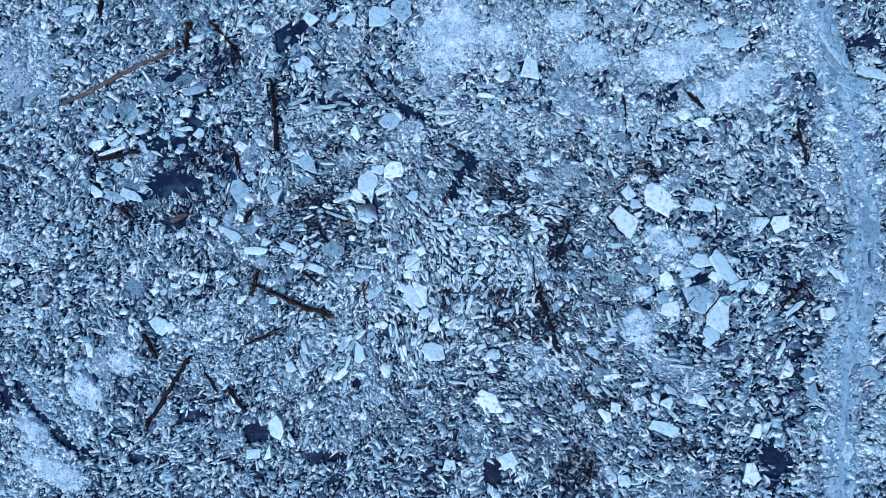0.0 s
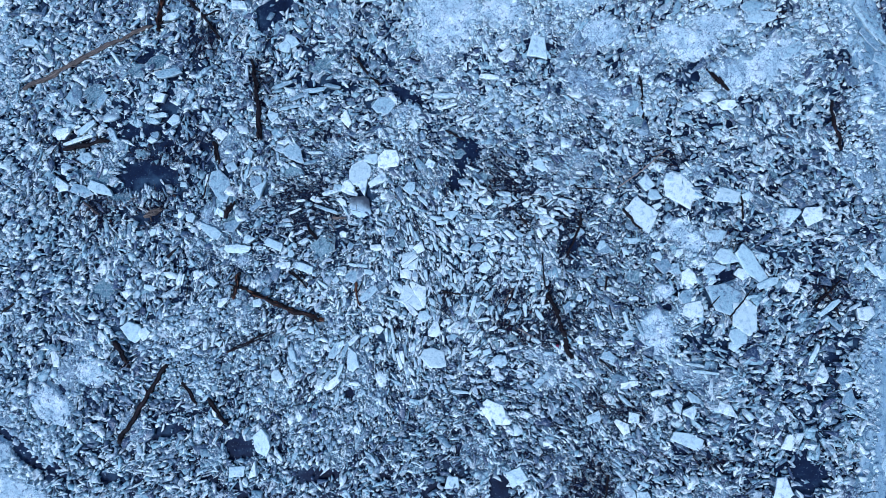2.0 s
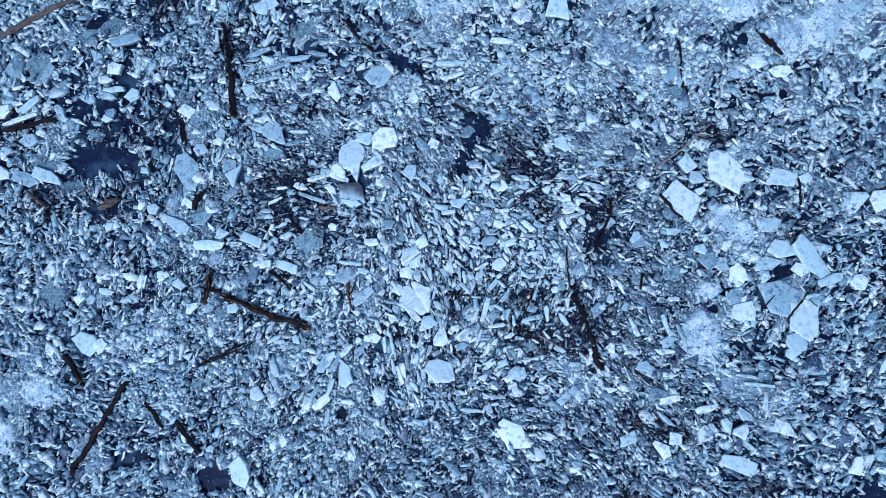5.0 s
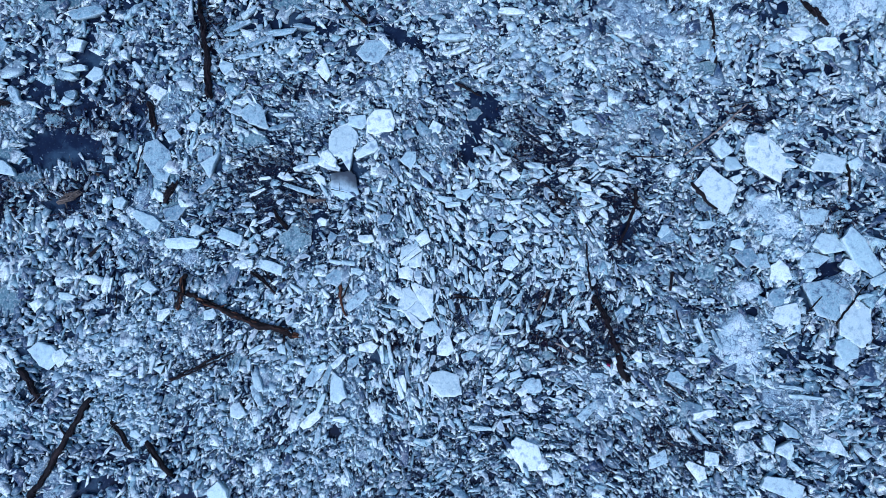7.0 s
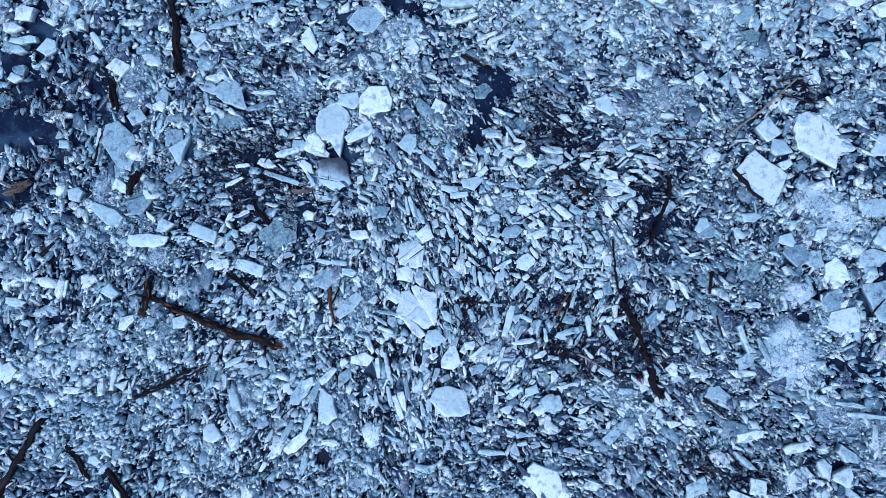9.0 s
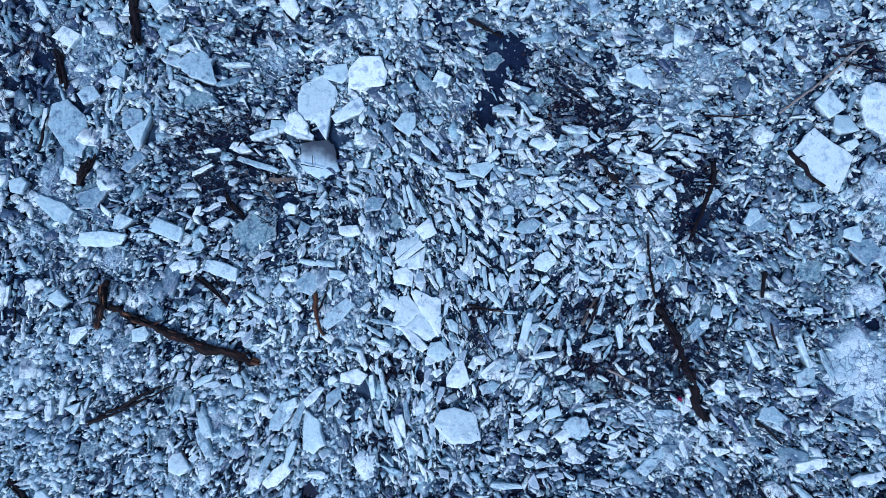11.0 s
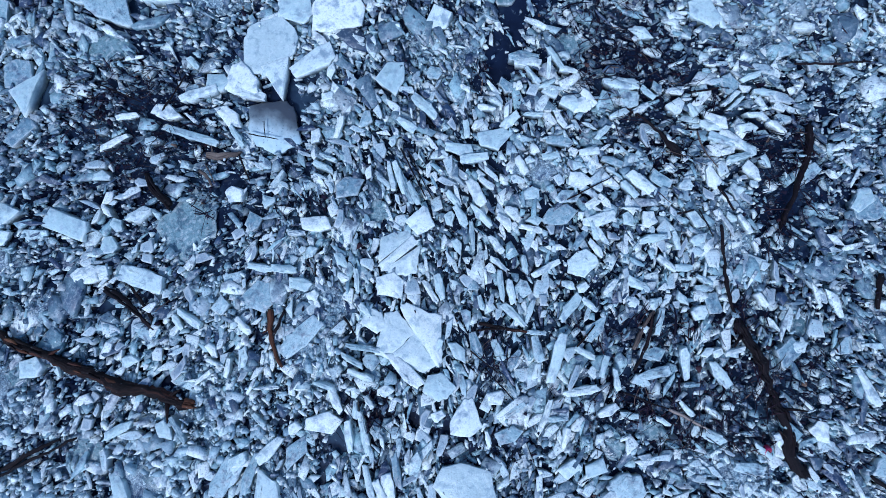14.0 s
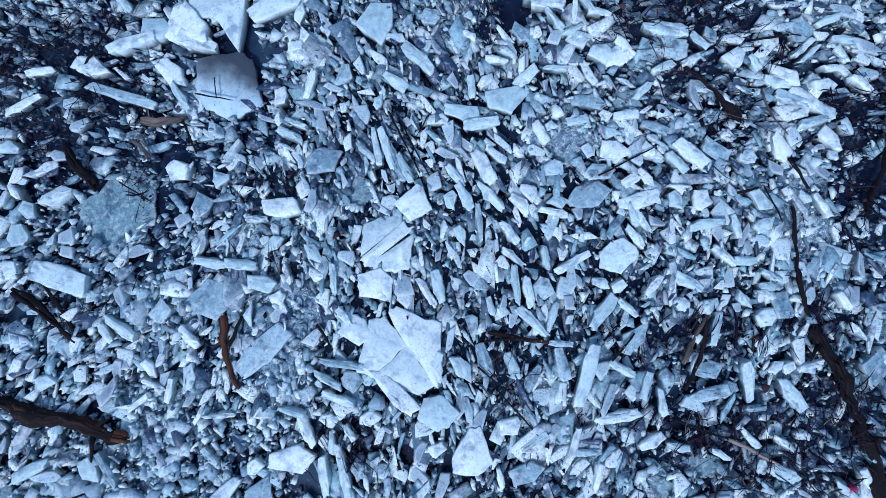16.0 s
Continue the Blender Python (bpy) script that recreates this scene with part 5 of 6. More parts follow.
def driftwood(look_of, thick_a, thick_b, *places):
    seed = int(abs(places[0][0]) * 1000 + abs(places[0][1]) * 77)
    r = np.random.default_rng(seed)
    pts = np.array(places, dtype=float)
    length = np.linalg.norm(np.diff(pts, axis=0), axis=1).sum()
    big = max(thick_a, thick_b)
    n = int(np.clip(length / 0.04, 7, 60))
    at = np.concatenate([[0], np.cumsum(np.linalg.norm(np.diff(pts, axis=0), axis=1))]) / length
    f = np.linspace(0, 1, n)
    xy = np.stack([np.interp(f, at, pts[:, 0]), np.interp(f, at, pts[:, 1])], 1)
    for _ in range(2):
        xy[1:-1] = (xy[:-2] + 2 * xy[1:-1] + xy[2:]) / 4
    across = np.array([-(pts[-1] - pts[0])[1], (pts[-1] - pts[0])[0]]) / max(length, 0.01)
    wobble = np.convolve(r.normal(0, 1, n + 4), np.ones(5) / 5, "valid") * min(0.035, big * 0.8)
    xy += across * wobble[:, None]
    z = 0.1 + big * 0.25 + 0.03 * (big < 0.024) + np.convolve(r.normal(0, 0.01, n + 4), np.ones(5) / 5, "valid")
    line = np.column_stack([xy, z])
    knots = np.convolve(r.normal(0, 1, n + 6), np.hanning(9)[1:-1] / 2.4, "valid")
    radii = np.interp(f, [0, 1], [thick_a, thick_b]) * np.clip(1 + 0.2 * knots, 0.65, 1.5)
    radii[0] *= 0.75
    radii[-1] *= 0.8
    kind, name = ("log", "log") if big > 0.045 else ("branch", "branch") if big > 0.022 else ("twig", "twig")
    mid = line[n // 2]
    ob = new(name)
    ob.location = mid
    tagged(ob, f"{LOOK[look_of]} driftwood {kind} lying on broken ice", kind, "driftwood " + {"log": "logs", "branch": "branches", "twig": "twigs"}[kind])
    line -= mid
    material = WOOD[look_of]
    along = line[-1] - line[0]
    part("stem", tube("stem", line, radii * 0.82, material, 0.2, seed, 14 if big > 0.04 else 7), ob)
    if big > 0.03:
        end = line[-1] - line[-2]
        end /= np.linalg.norm(end)
        bare = raw_wood if look_of == "red" and big > 0.055 else material
        for j in range(6):
            off = np.array([*(across / np.linalg.norm(across) * r.uniform(-0.6, 0.6)), r.uniform(-0.2, 0.75)]) * thick_b * 0.85
            out = r.uniform(0.3, 1.3) * thick_b
            sliver = [line[-1] + off - end * 0.05, line[-1] + off + end * out * 0.5, line[-1] + off * 1.1 + end * out]
            part("splinter", tube("splinter", sliver, [thick_b * 0.3, thick_b * 0.24, thick_b * 0.06], bare, 0.25, seed + 31 * j, 5), ob, "bare splintered wood")
    if big > 0.022:
        for _ in range(1 + int(length * 1.5)):
            k = r.integers(1, n - 1)
            side = r.choice([-1, 1]) * r.uniform(0.6, 1.0)
            go = across / np.linalg.norm(across) * side
            reach = r.uniform(1.5, 3.5) * big
            stub = [line[k], line[k] + np.array([*go, 0.35]) * reach * 0.5 + along * 0.02, line[k] + np.array([*go, 0.4]) * reach + along * 0.05]
            part("branch_stub", tube("branch_stub", stub, [big * 0.4, big * 0.22, big * 0.1], material, 0.2, seed + k, 6), ob)
    if big > 0.04:
        for j in range(12):
            k = r.integers(1, n - 4)
            lift = np.array([*(across / np.linalg.norm(across) * r.uniform(-0.75, 0.75) * big), big * r.uniform(0.55, 0.84)])
            strip = line[k:k + 4] + lift
            part("bark_strip", tube("bark_strip", strip, [big * 0.1, big * 0.2, big * 0.17, big * 0.06], raw_wood if look_of == "red" and big > 0.055 and j < 4 else material, 0.3, seed + j * 3, 5), ob)


driftwood("dark", 0.041, 0.076, (-4.41, 5.33), (-4.24, 4.39), (-4.14, 3.56))
driftwood("red", 0.079, 0.064, (-6.64, 6.05), (-6.63, 6.49), (-6.61, 6.85))
driftwood("red", 0.048, 0.064, (-4.45, 0.19), (-3.93, -0.01), (-3.35, -0.26), (-2.59, -0.47))
driftwood("dark", 0.044, 0.060, (2.24, 0.20), (2.33, 0.01), (2.43, -0.18), (2.49, -0.36), (2.54, -0.55), (2.59, -0.79), (2.64, -1.00), (2.70, -1.13))
driftwood("dark", 0.061, 0.054, (-7.02, -3.21), (-6.50, -2.35), (-6.03, -1.53))
driftwood("red", 0.057, 0.049, (-4.46, 0.54), (-4.57, -0.02))
driftwood("grey", 0.062, 0.049, (-6.69, 1.79), (-6.39, 1.91))
driftwood("dark", 0.068, 0.048, (-7.24, -1.01), (-6.88, -1.59))
driftwood("dark", 0.058, 0.044, (-9.02, 7.46), (-9.03, 7.04))
driftwood("grey", 0.064, 0.043, (-9.83, 4.70), (-8.30, 5.50), (-6.85, 6.18))
driftwood("dark", 0.071, 0.042, (-8.77, 3.28), (-7.69, 3.49))
driftwood("grey", 0.050, 0.041, (-6.73, 1.74), (-6.52, 1.81), (-6.33, 1.89))
driftwood("dark", 0.049, 0.041, (-4.86, 1.84), (-4.74, 2.05))
driftwood("dark", 0.029, 0.041, (8.09, 4.30), (8.12, 3.80), (8.21, 3.29))
driftwood("dark", 0.047, 0.040, (-5.66, -1.87), (-5.30, -2.31))
driftwood("dark", 0.053, 0.040, (-5.05, -2.20), (-4.61, -2.73))
driftwood("dark", 0.030, 0.042, (-3.00, 1.61), (-2.92, 1.45), (-2.78, 1.31))
driftwood("split", 0.034, 0.020, (-1.87, 0.36), (-1.88, 0.16), (-1.83, -0.02), (-1.77, -0.14))
driftwood("dark", 0.055, 0.035, (-5.21, 3.47), (-5.11, 3.04))
driftwood("dark", 0.034, 0.034, (-2.10, 5.38), (-1.49, 4.74))
driftwood("dark", 0.026, 0.033, (4.18, 4.85), (4.23, 3.96))
driftwood("dark", 0.059, 0.033, (5.63, 4.93), (5.98, 4.55))
driftwood("dark", 0.022, 0.032, (1.29, 2.09), (1.45, 2.02), (1.62, 1.88), (1.79, 1.67))
driftwood("dark", 0.049, 0.028, (-6.07, 6.84), (-5.63, 6.42), (-5.16, 5.80))
driftwood("grey", 0.035, 0.028, (-8.18, 2.10), (-7.81, 1.78))
driftwood("dark", 0.041, 0.027, (-4.86, 1.72), (-4.67, 2.10))
driftwood("dark", 0.039, 0.027, (3.79, 2.01), (3.97, 1.71), (4.15, 1.58))
driftwood("dark", 0.033, 0.026, (-2.40, -4.62), (-2.23, -4.21))
driftwood("red", 0.026, 0.026, (6.23, 2.30), (6.23, 1.79))
driftwood("dark", 0.018, 0.026, (-3.14, 0.61), (-3.00, 0.41), (-2.90, 0.25))
driftwood("dark", 0.032, 0.025, (-5.20, 3.46), (-5.08, 3.08))
driftwood("dark", 0.032, 0.025, (3.37, -4.08), (3.47, -3.50))
driftwood("dark", 0.041, 0.025, (-5.16, 3.37), (-5.08, 2.95))
driftwood("dark", 0.033, 0.025, (-6.13, 0.82), (-5.97, 1.02))
driftwood("grey", 0.036, 0.024, (-2.44, 1.75), (-2.29, 1.75), (-2.14, 1.77))
driftwood("grey", 0.027, 0.023, (1.32, -0.04), (1.40, 0.13), (1.51, 0.29))
driftwood("dark", 0.035, 0.021, (-5.24, 6.53), (-5.63, 6.36))
driftwood("dark", 0.028, 0.021, (-9.96, -0.49), (-9.52, -0.10))
driftwood("dark", 0.027, 0.020, (-4.69, -1.20), (-3.77, -0.77))
driftwood("dark", 0.036, 0.024, (2.90, 1.90), (2.87, 1.52), (2.76, 1.23), (2.63, 1.00))
driftwood("dark", 0.027, 0.019, (3.46, 0.58), (3.42, 0.27))
driftwood("dark", 0.027, 0.019, (-0.68, -0.55), (-0.66, -0.73))
driftwood("dark", 0.026, 0.019, (-8.54, 3.07), (-8.26, 2.94))
driftwood("dark", 0.023, 0.019, (3.28, -1.14), (3.58, -1.39))
driftwood("dark", 0.031, 0.019, (7.61, -0.00), (8.14, 0.57))
driftwood("dark", 0.031, 0.019, (7.80, 0.44), (8.09, -0.18))
driftwood("dark", 0.024, 0.018, (7.25, 6.27), (7.07, 6.25))
driftwood("dark", 0.030, 0.018, (5.54, 5.01), (5.83, 4.68))
driftwood("dark", 0.024, 0.016, (-5.65, 0.29), (-5.63, -0.08))
driftwood("red", 0.020, 0.016, (-4.68, 0.27), (-4.39, 0.17))
driftwood("dark", 0.024, 0.016, (-0.00, 3.70), (0.44, 3.46))
driftwood("dark", 0.021, 0.016, (2.10, 1.03), (2.12, 0.77))
driftwood("dark", 0.024, 0.013, (2.24, 0.20), (2.16, 0.32), (2.14, 0.52), (2.12, 0.78))
driftwood("dark", 0.019, 0.015, (3.50, -0.03), (3.57, -0.34))
driftwood("dark", 0.018, 0.012, (5.93, -0.24), (6.14, 0.03), (6.39, 0.36))
driftwood("dark", 0.026, 0.020, (-3.38, 0.58), (-3.19, 0.50), (-3.01, 0.28), (-2.91, 0.21))
driftwood("grey", 0.020, 0.014, (-2.50, 1.62), (-2.42, 1.57), (-2.38, 1.47))
driftwood("dark", 0.018, 0.012, (1.33, -0.22), (1.45, 0.05), (1.50, 0.25))
driftwood("dark", 0.020, 0.014, (-1.84, 0.13), (-1.74, 0.36))
driftwood("dark", 0.021, 0.012, (-5.38, 2.18), (-5.25, 2.64))
driftwood("dark", 0.016, 0.012, (-3.36, 0.56), (-2.99, 0.28))
driftwood("dark", 0.020, 0.012, (-4.68, -1.22), (-4.15, -1.00), (-3.60, -0.74))
driftwood("dark", 0.016, 0.012, (2.80, 2.43), (3.46, 2.43))
driftwood("pale", 0.020, 0.012, (3.69, 2.45), (4.20, 2.82), (4.69, 3.27))
driftwood("dark", 0.016, 0.012, (4.37, 3.10), (4.98, 3.17))
driftwood("dark", 0.016, 0.012, (2.10, 1.37), (2.22, 1.15))
driftwood("red", 0.016, 0.012, (-0.02, 0.20), (0.22, 0.16), (0.52, 0.11))
driftwood("dark", 0.015, 0.011, (5.52, -0.03), (5.74, 0.19))
driftwood("dark", 0.014, 0.010, (1.73, 1.14), (1.88, 1.17))
driftwood("red", 0.012, 0.010, (-0.03, 0.15), (0.24, 0.17))
driftwood("pale", 0.022, 0.012, (1.60, -0.56), (1.74, -0.62), (1.92, -0.74))
driftwood("dark", 0.012, 0.008, (-2.84, 2.17), (-2.62, 2.50))
driftwood("dark", 0.012, 0.008, (-2.14, 1.75), (-2.04, 1.51))
driftwood("dark", 0.010, 0.008, (-0.68, 1.77), (-0.47, 1.33))
driftwood("dark", 0.010, 0.008, (1.87, 2.20), (2.14, 2.24))
driftwood("dark", 0.016, 0.008, (4.41, 3.22), (4.91, 3.33))
driftwood("dark", 0.016, 0.008, (4.44, 3.06), (4.97, 2.89))
driftwood("dark", 0.012, 0.008, (-1.21, 0.29), (-1.11, 0.11))
driftwood("red", 0.010, 0.008, (0.83, -0.01), (0.99, 0.18))
driftwood("dark", 0.012, 0.008, (1.22, -0.41), (1.65, -0.57))
driftwood("dark", 0.010, 0.006, (-3.44, 2.44), (-3.03, 2.26))
driftwood("grey", 0.008, 0.006, (-2.45, 1.67), (-2.36, 1.50))
driftwood("dark", 0.008, 0.006, (-0.63, 1.76), (-0.40, 1.31))
driftwood("dark", 0.010, 0.006, (0.78, 1.28), (1.17, 1.47))
driftwood("grey", 0.010, 0.006, (1.93, 1.86), (1.99, 1.68), (2.10, 1.53))
driftwood("dark", 0.008, 0.006, (1.92, 1.17), (2.03, 0.92))
driftwood("dark", 0.008, 0.006, (-0.10, -0.03), (0.13, -0.22))
driftwood("dark", 0.008, 0.006, (0.03, -0.18), (0.33, -0.54))
driftwood("dark", 0.006, 0.004, (-1.91, 2.05), (-1.90, 1.90))
driftwood("dark", 0.006, 0.004, (-2.05, 1.94), (-1.78, 1.88))


# ---- a scrap of litter beside a log ----
def bottle_cap(x, y, z, turn):
    n, r = 18, 0.03
    a = np.arange(n) * 2 * np.pi / n
    ring = lambda rad, h: np.column_stack([np.cos(a) * rad * 1.35, np.sin(a) * rad, np.full(n, h)])
    co = np.concatenate([ring(r * 0.6, 0.008), ring(r * 0.66, 0.026), ring(r * 0.92, 0.032), ring(r, 0.024), ring(r * 1.02 * (1 + 0.03 * np.cos(9 * a[:, None])).mean(), -0.02)])
    ob = new("plastic_lid", mesh("plastic_lid", co, rings(n, 5, True, True), red_plastic))
    ob.matrix_world = pose(x, y, z, 28, -14, turn)
    tagged(ob, "small bright red plastic lid caught beside a log", "plastic lid")


bottle_cap(2.42, -0.91, 0.12, 55)


# ---- the rubble: small ice past counting ----
def inside_floes(x, y, grow=1.0):
    hit = np.zeros(len(x), bool)
    for cx, cy, a, b, t in COVERS:
        near = np.flatnonzero((np.abs(x - cx) < a * grow) & (np.abs(y - cy) < a * grow))
        u = ((x[near] - cx) * math.cos(t) + (y[near] - cy) * math.sin(t)) / (a * grow)
        v = ((y[near] - cy) * math.cos(t) - (x[near] - cx) * math.sin(t)) / (b * grow)
        hit[near[u * u + v * v < 1]] = True
    return hit


def outlines(r, m, cuts, jag=0.18):
    """m broken-edged outlines, half a unit long and wide each way: leaning, tapering oblongs with none, one or two corners knocked off."""
    corner = np.array([(1.0, 1.0), (-1.0, 1.0), (-1.0, -1.0), (1.0, -1.0)])
    p = np.repeat(corner[None], m, 0) + r.normal(0, jag, (m, 4, 2))
    p[:, :, 1] *= 1 + r.uniform(-0.55, 0.55, (m, 1)) * p[:, :, 0]
    p[:, :, 0] += r.normal(0, 0.22, (m, 1)) * p[:, :, 1]
    if cuts:
        before, after = np.roll(p, 1, 1), np.roll(p, -1, 1)
        a, b = r.uniform(0.12, 0.48, (m, 4, 1)), r.uniform(0.12, 0.48, (m, 4, 1))
        both = np.stack([p * (1 - a) + before * a, p * (1 - b) + after * b], 2)
        sets = [(i,) for i in range(4)] if cuts == 1 else [(i, j) for i in range(4) for j in range(i)]
        slots = np.array([[q for i in range(4) for q in ((2 * i, 2 * i + 1) if i in cut else (8 + i,))] for cut in sets])
        every = np.concatenate([both.reshape(m, 8, 2), p], 1)
        p = every[np.arange(m)[:, None], slots[r.integers(0, len(sets), m)]]
    return p * 0.86


def rubble(name, label, count, low, high, aspect, cuts, z_low, z_high, lean, keep, rim=0.9, spread=0.45, area=FIELD, bevel=True, material=None, fall=1.0):
    """Ice pieces strewn over the river, turned with the drift. keep(x, y): the share that stays at each place. fall: how much the small ones prevail."""
    x, y = rng.uniform(area[0], area[1], count), rng.uniform(area[2], area[3], count)
    stay = (rng.uniform(0, 1, count) < keep(x, y)) & ~inside_floes(x, y)
    x, y = x[stay], y[stay]
    m = len(x)
    turn, sure = heading(x, y)
    turn = turn + rng.normal(0, 1, m) * (spread + 0.2 * (1 - near_at(x, y)) + 0.32 / (0.4 + sure))
    half = np.exp(math.log(low) + rng.uniform(0, 1, m) ** fall * math.log(high / low)) / 2
    half *= (0.84 + 0.1 * (1 - near_at(x, y))) * rng.lognormal(0, 0.3, m)
    slim = rng.uniform(*aspect, m)
    shape = outlines(rng, m, cuts)
    n = shape.shape[1]
    px, py = shape[:, :, 0] * half[:, None], shape[:, :, 1] * (half * slim)[:, None]
    c, s = np.cos(turn)[:, None], np.sin(turn)[:, None]
    tx, ty = rng.normal(0, lean, m)[:, None], rng.normal(0, lean * 1.6, m)[:, None]
    thick = np.minimum(half * slim * rng.uniform(0.5, 1.2, m), 0.07)[:, None]
    z0 = rng.uniform(z_low, z_high, m)[:, None]
    uneven = rng.normal(0, 0.05, (m, n)) * thick

    def ring(f, drop):
        qx, qy = px * f, py * f
        return np.stack([qx * c - qy * s + x[:, None], qx * s + qy * c + y[:, None], z0 + qx * tx + qy * ty - drop + uneven], 2)

    levels = [ring(rim, 0), ring(1.0, thick * 0.28), ring(0.92, thick * 1.2 + 0.01)] if bevel else [ring(rim, 0), ring(1.0, thick + 0.01)]
    ob = new(name, mesh(name, np.concatenate(levels, 1), rings(n, len(levels)), material or rubble_ice, m))
    return tagged(ob, label, "ice rubble", kind="stuff")


open_at = lambda x, y: 1 - 0.95 * cover(POOLS, x, y, 0.25)
thin_at = lambda x, y: cover(THIN, x, y, 0.6)
bank_at = lambda x, y: cover(BANKS, x, y, 0.5)
bed_at = lambda x, y: cover(BEDS, x, y, 0.7)
near_at = lambda x, y: np.exp(-(np.maximum(np.abs(x + 0.2) - 3.4, 0) ** 2 + np.maximum(np.abs(y - 0.3) - 2.2, 0) ** 2) / 3.0)

def single_blocks():
    """Loose blocks and splinters in the middle of the jam, each a thing of its own."""
    kinds = []
    for k in range(24):
        long_one = k >= 12
        r = np.random.default_rng(300 + k)
        slim = r.uniform(0.2, 0.38) if long_one else r.uniform(0.45, 0.9)
        edge = outlines(r, 1, 2 if k % 3 else 1, 0.12)[0] * 0.56
        n = len(edge)
        edge[:, 1] *= slim
        skew = r.normal(0, 0.05, 2)
        lev = [(0.5, 0.006), (0.93, 0.0), (0.99, -0.05 * slim - 0.01), (1.0, -0.12 * slim - 0.03), (0.9, -0.45)]
        co = np.concatenate([np.column_stack([edge * f + r.normal(0, 0.006, (n, 2)), h + edge @ skew + r.normal(0, 0.004, n)]) for f, h in lev])
        kinds.append((long_one, slim, mesh("ice_splinter" if long_one else "ice_block", co, rings(n, len(lev), True, True), loose_ice)))
    spots = [(x, y) for x, y in zip(rng.uniform(-3.6, 3.0, 1500), rng.uniform(-1.9, 2.5, 1500))]
    px, py = np.array(spots).T
    ok = ~inside_floes(px, py, 1.25) & (open_at(px, py) > 0.9) & (bed_at(px, py) < 0.4) & (bank_at(px, py) < 0.5) & (rng.uniform(0, 1, len(px)) > 0.6 * thin_at(px, py))
    turns = heading(px, py)[0]
    made = [0, 0]
    for i in np.flatnonzero(ok):
        long_one, slim, me = kinds[rng.integers(0, 24)]
        if made[long_one] >= 270:
            continue
        made[long_one] += 1
        size = math.exp(rng.uniform(math.log(0.065), math.log(0.18))) * (1.3 if long_one else 0.9)
        ob = new(me.name, me)
        ob.matrix_world = pose(px[i], py[i], rng.uniform(0.075, 0.12), rng.normal(0, 8), rng.normal(0, 6), math.degrees(turns[i]) + rng.normal(0, 28)) @ Matrix.Diagonal((size, size, min(size, 0.17), 1))
        COVERS.append((px[i], py[i], size * 0.36, size * 0.36 * slim, turns[i]))
        if long_one:
            tagged(ob, "narrow wet ice splinter lying among broken ice", "ice splinter", "ice splinters")
        else:
            tagged(ob, "small angular ice block lying among broken ice", "ice block", "ice blocks")


single_blocks()
dirty = waves(9, 0.9, 12)
thin_out = waves(14, 0.3, 14)
packed = lambda x, y: np.clip(0.95 + 0.25 * dirty(x, y) + 0.32 * thin_out(x, y), 0.5, 1)
outer_at = lambda x, y: 1 - 0.8 * near_at(x, y)
keep_clear = lambda x, y: open_at(x, y) * packed(x, y) * (1 - 0.52 * thin_at(x, y))
rubble("ice_blocks", "angular pale ice pieces jammed together on the river", 14000, 0.085, 0.32, (0.28, 0.85), 2, 0.03, 0.11, 0.16, lambda x, y: keep_clear(x, y) * (1 - 0.8 * bank_at(x, y)) * (1 - 0.6 * bed_at(x, y)), 0.93, fall=1.3)
rubble("ice_splinters", "narrow ice splinters lying side by side", 30000, 0.08, 0.26, (0.14, 0.38), 1, 0.035, 0.13, 0.16, lambda x, y: keep_clear(x, y) * (1 - 0.75 * bank_at(x, y)) * (1 - 0.42 * bed_at(x, y)), 0.9, 0.3)
rubble("ice_rubble", "small broken ice pieces filling the gaps", 54000, 0.065, 0.19, (0.24, 0.75), 0, -0.01, 0.115, 0.25, lambda x, y: outer_at(x, y) * keep_clear(x, y) * (1 - 0.3 * bank_at(x, y)) * (1 - 0.75 * bed_at(x, y)), 0.92, bevel=False)
rubble("ice_chips", "small ice chips packed between larger ice pieces", 92000, 0.026, 0.13, (0.24, 0.85), 1, 0.0, 0.11, 0.24, lambda x, y: near_at(x, y) * keep_clear(x, y) * (1 - 0.7 * bed_at(x, y)), 0.92, 0.35, MIDDLE, bevel=False, fall=1.15)
rubble("crust_lumps", "pale lumps of refrozen snow packed into a rough crust", 100000, 0.05, 0.17, (0.35, 0.95), 1, 0.06, 0.13, 0.2, lambda x, y: open_at(x, y) * bank_at(x, y) * (0.8 - 0.1 * near_at(x, y)), 0.9, 0.8, bevel=False, material=crust_ice, fall=1.4)
rubble("ice_crumbs", "fine ice crumbs in the slush", 150000, 0.016, 0.06, (0.4, 1.0), 0, 0.02, 0.135, 0.3, lambda x, y: open_at(x, y) * (1 - 0.5 * bed_at(x, y)) * np.clip(0.06 + 0.16 * near_at(x, y) + 0.7 * bank_at(x, y) + 0.6 * mush_at(x, y), 0, 1), 0.8, 1.0, bevel=False, material=crust_ice)
rubble("wet_ice", "dark wet ice bits awash between the pieces", 42000, 0.03, 0.14, (0.25, 0.9), 0, -0.005, 0.06, 0.25, lambda x, y: open_at(x, y) * np.clip(0.08 + 0.4 * near_at(x, y) + bed_at(x, y), 0, 1), 0.85, 0.8, bevel=False, material=wet_ice)
rubble("ice_grains", "tiny ice grains and frazil between the pieces", 80000, 0.012, 0.036, (0.4, 1.0), 0, 0.0, 0.09, 0.35, lambda x, y: near_at(x, y) ** 2 * open_at(x, y) * 0.8, 0.7, 1.0, MIDDLE, bevel=False, material=wet_ice)
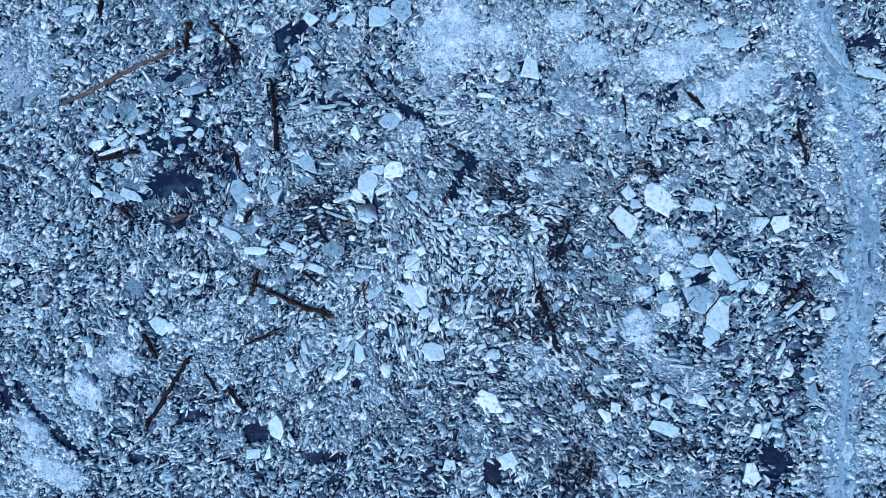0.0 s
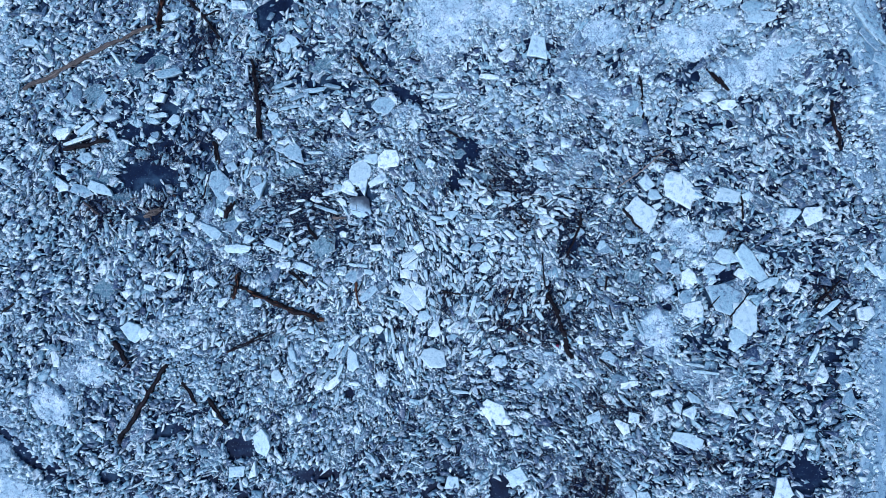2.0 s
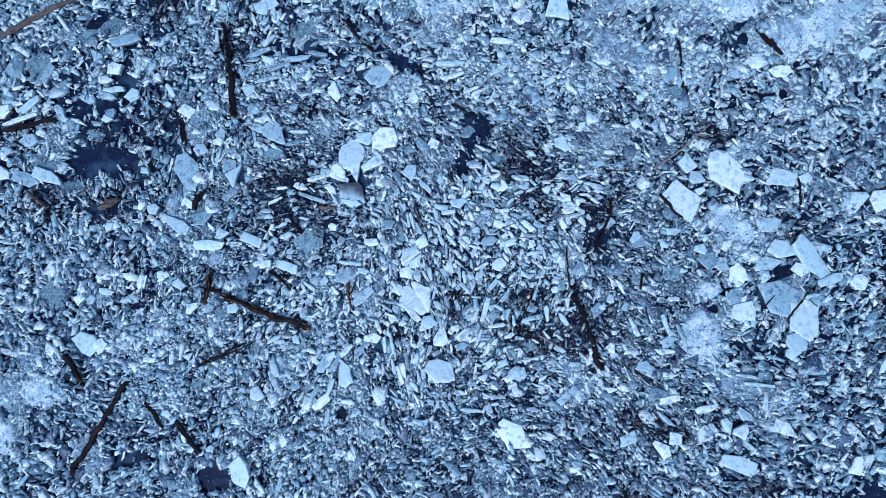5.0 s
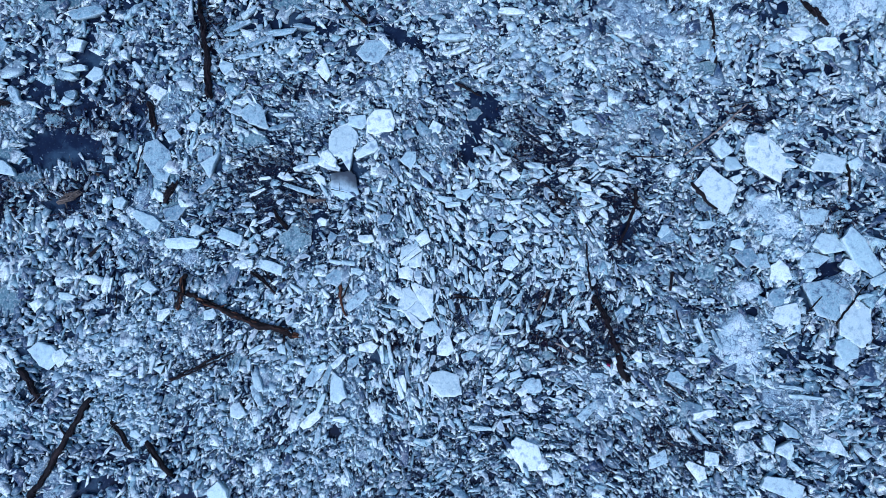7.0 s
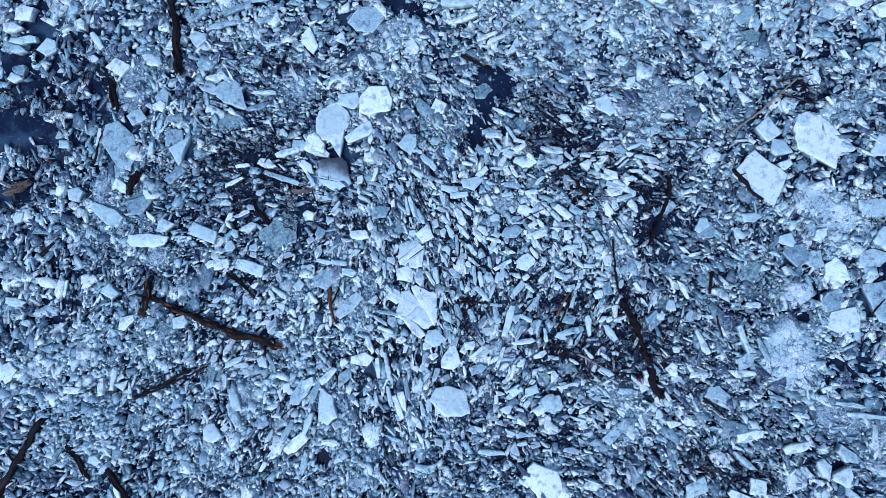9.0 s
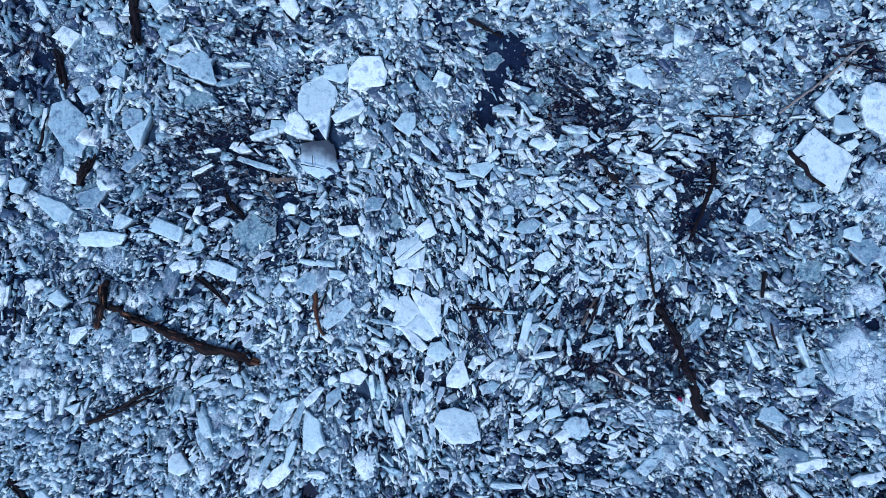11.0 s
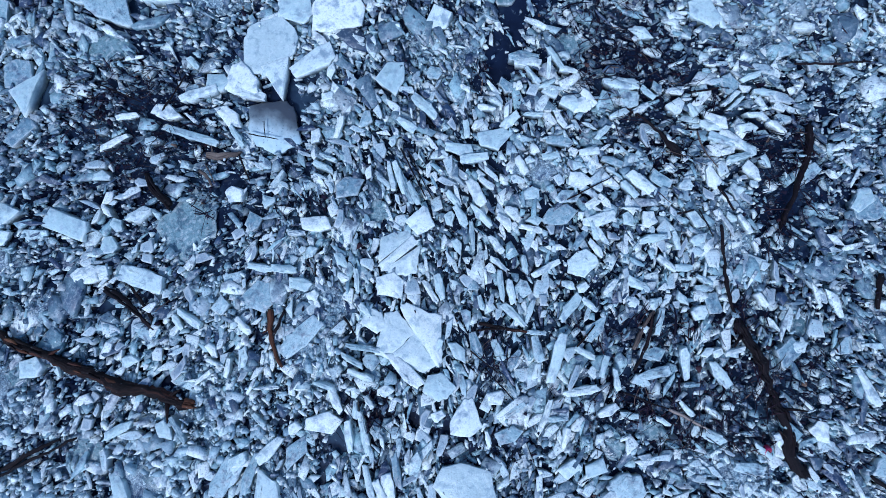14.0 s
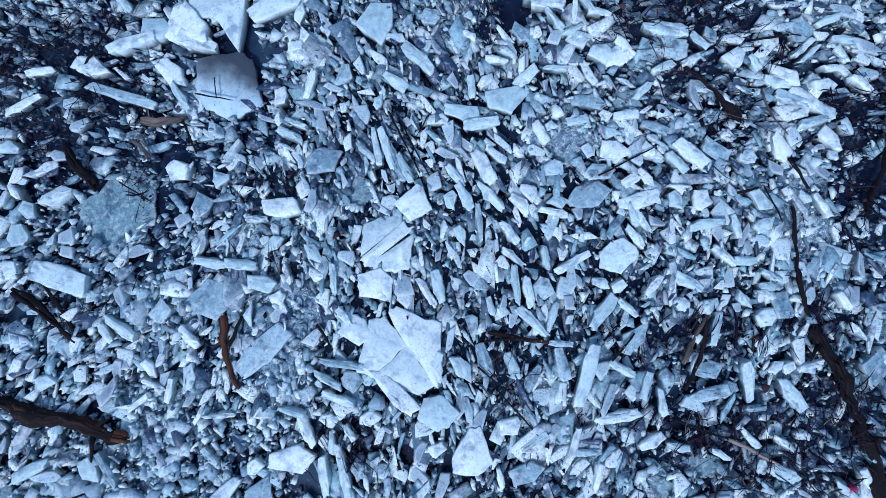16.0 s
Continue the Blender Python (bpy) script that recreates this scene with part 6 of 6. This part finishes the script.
rubble("bark_crumbs", "black bark crumbs and river dirt strewn on the ice", 130000, 0.008, 0.045, (0.25, 0.9), 0, 0.06, 0.15, 0.3, lambda x, y: open_at(x, y) * np.clip(0.05 + 0.04 * np.clip(x + 1, 0, 2) + 0.8 * bed_at(x, y) - 0.05 * bank_at(x, y), 0, 1), 0.7, 1.2, bevel=False, material=litter, fall=1.3)
rubble("far_ice", "broken ice covering the river farther off", 5500, 0.3, 0.9, (0.3, 0.9), 2, 0.02, 0.12, 0.1, lambda x, y: ((x < FIELD[0]) | (x > FIELD[1]) | (y < FIELD[2]) | (y > FIELD[3])) * 1.0, 0.86, 0.6, (-26, 25, -19, 21))


def plant_litter(count):
    """Reed stalks, roots and twigs, thick in the litter beds and thin elsewhere."""
    x, y = rng.uniform(*FIELD[:2], count), rng.uniform(*FIELD[2:], count)
    stay = ~inside_floes(x, y) | (rng.uniform(0, 1, count) < 0.08)
    stay &= rng.uniform(0, 1, count) < open_at(x, y) * np.clip(0.025 + 0.02 * np.clip(x + 1, 0, 2) + 0.8 * bed_at(x, y) - 0.03 * bank_at(x, y), 0, 1)
    x, y = x[stay], y[stay]
    m = len(x)
    turn = heading(x, y)[0] + rng.normal(0, 0.7, m)
    half = np.exp(rng.uniform(math.log(0.03), math.log(0.3), m)) / 2
    thin = rng.lognormal(math.log(0.0027), 0.45, m)
    c, s, z, tip = np.cos(turn), np.sin(turn), rng.uniform(0.05, 0.12, m) + 0.045 * bed_at(x, y), rng.normal(0, 0.012, m)
    bend, sway = rng.normal(0, 0.11, m) * half, rng.normal(0, 0.05, m) * half
    co = []
    for f, off, sw, fat in ((-1, 0, 0, 0.8), (-0.4, 0.85, 1, 1.0), (0.4, 0.85, -1, 0.8), (1, 0, 0, 0.4)):
        for q in (0, 1, 2):
            u, v, h = half * f, off * bend + sw * sway + fat * thin * math.cos(q * 2.094), fat * thin * math.sin(q * 2.094)
            co.append(np.stack([x + u * c - v * s, y + u * s + v * c, z + h + tip * f], 1))
    tagged(new("plant_litter", mesh("plant_litter", np.stack(co, 1), rings(3, 4, True, True), litter, m)), "dark reed stalks, roots and twig bits strewn over the ice", "plant litter", kind="stuff")


plant_litter(200000)
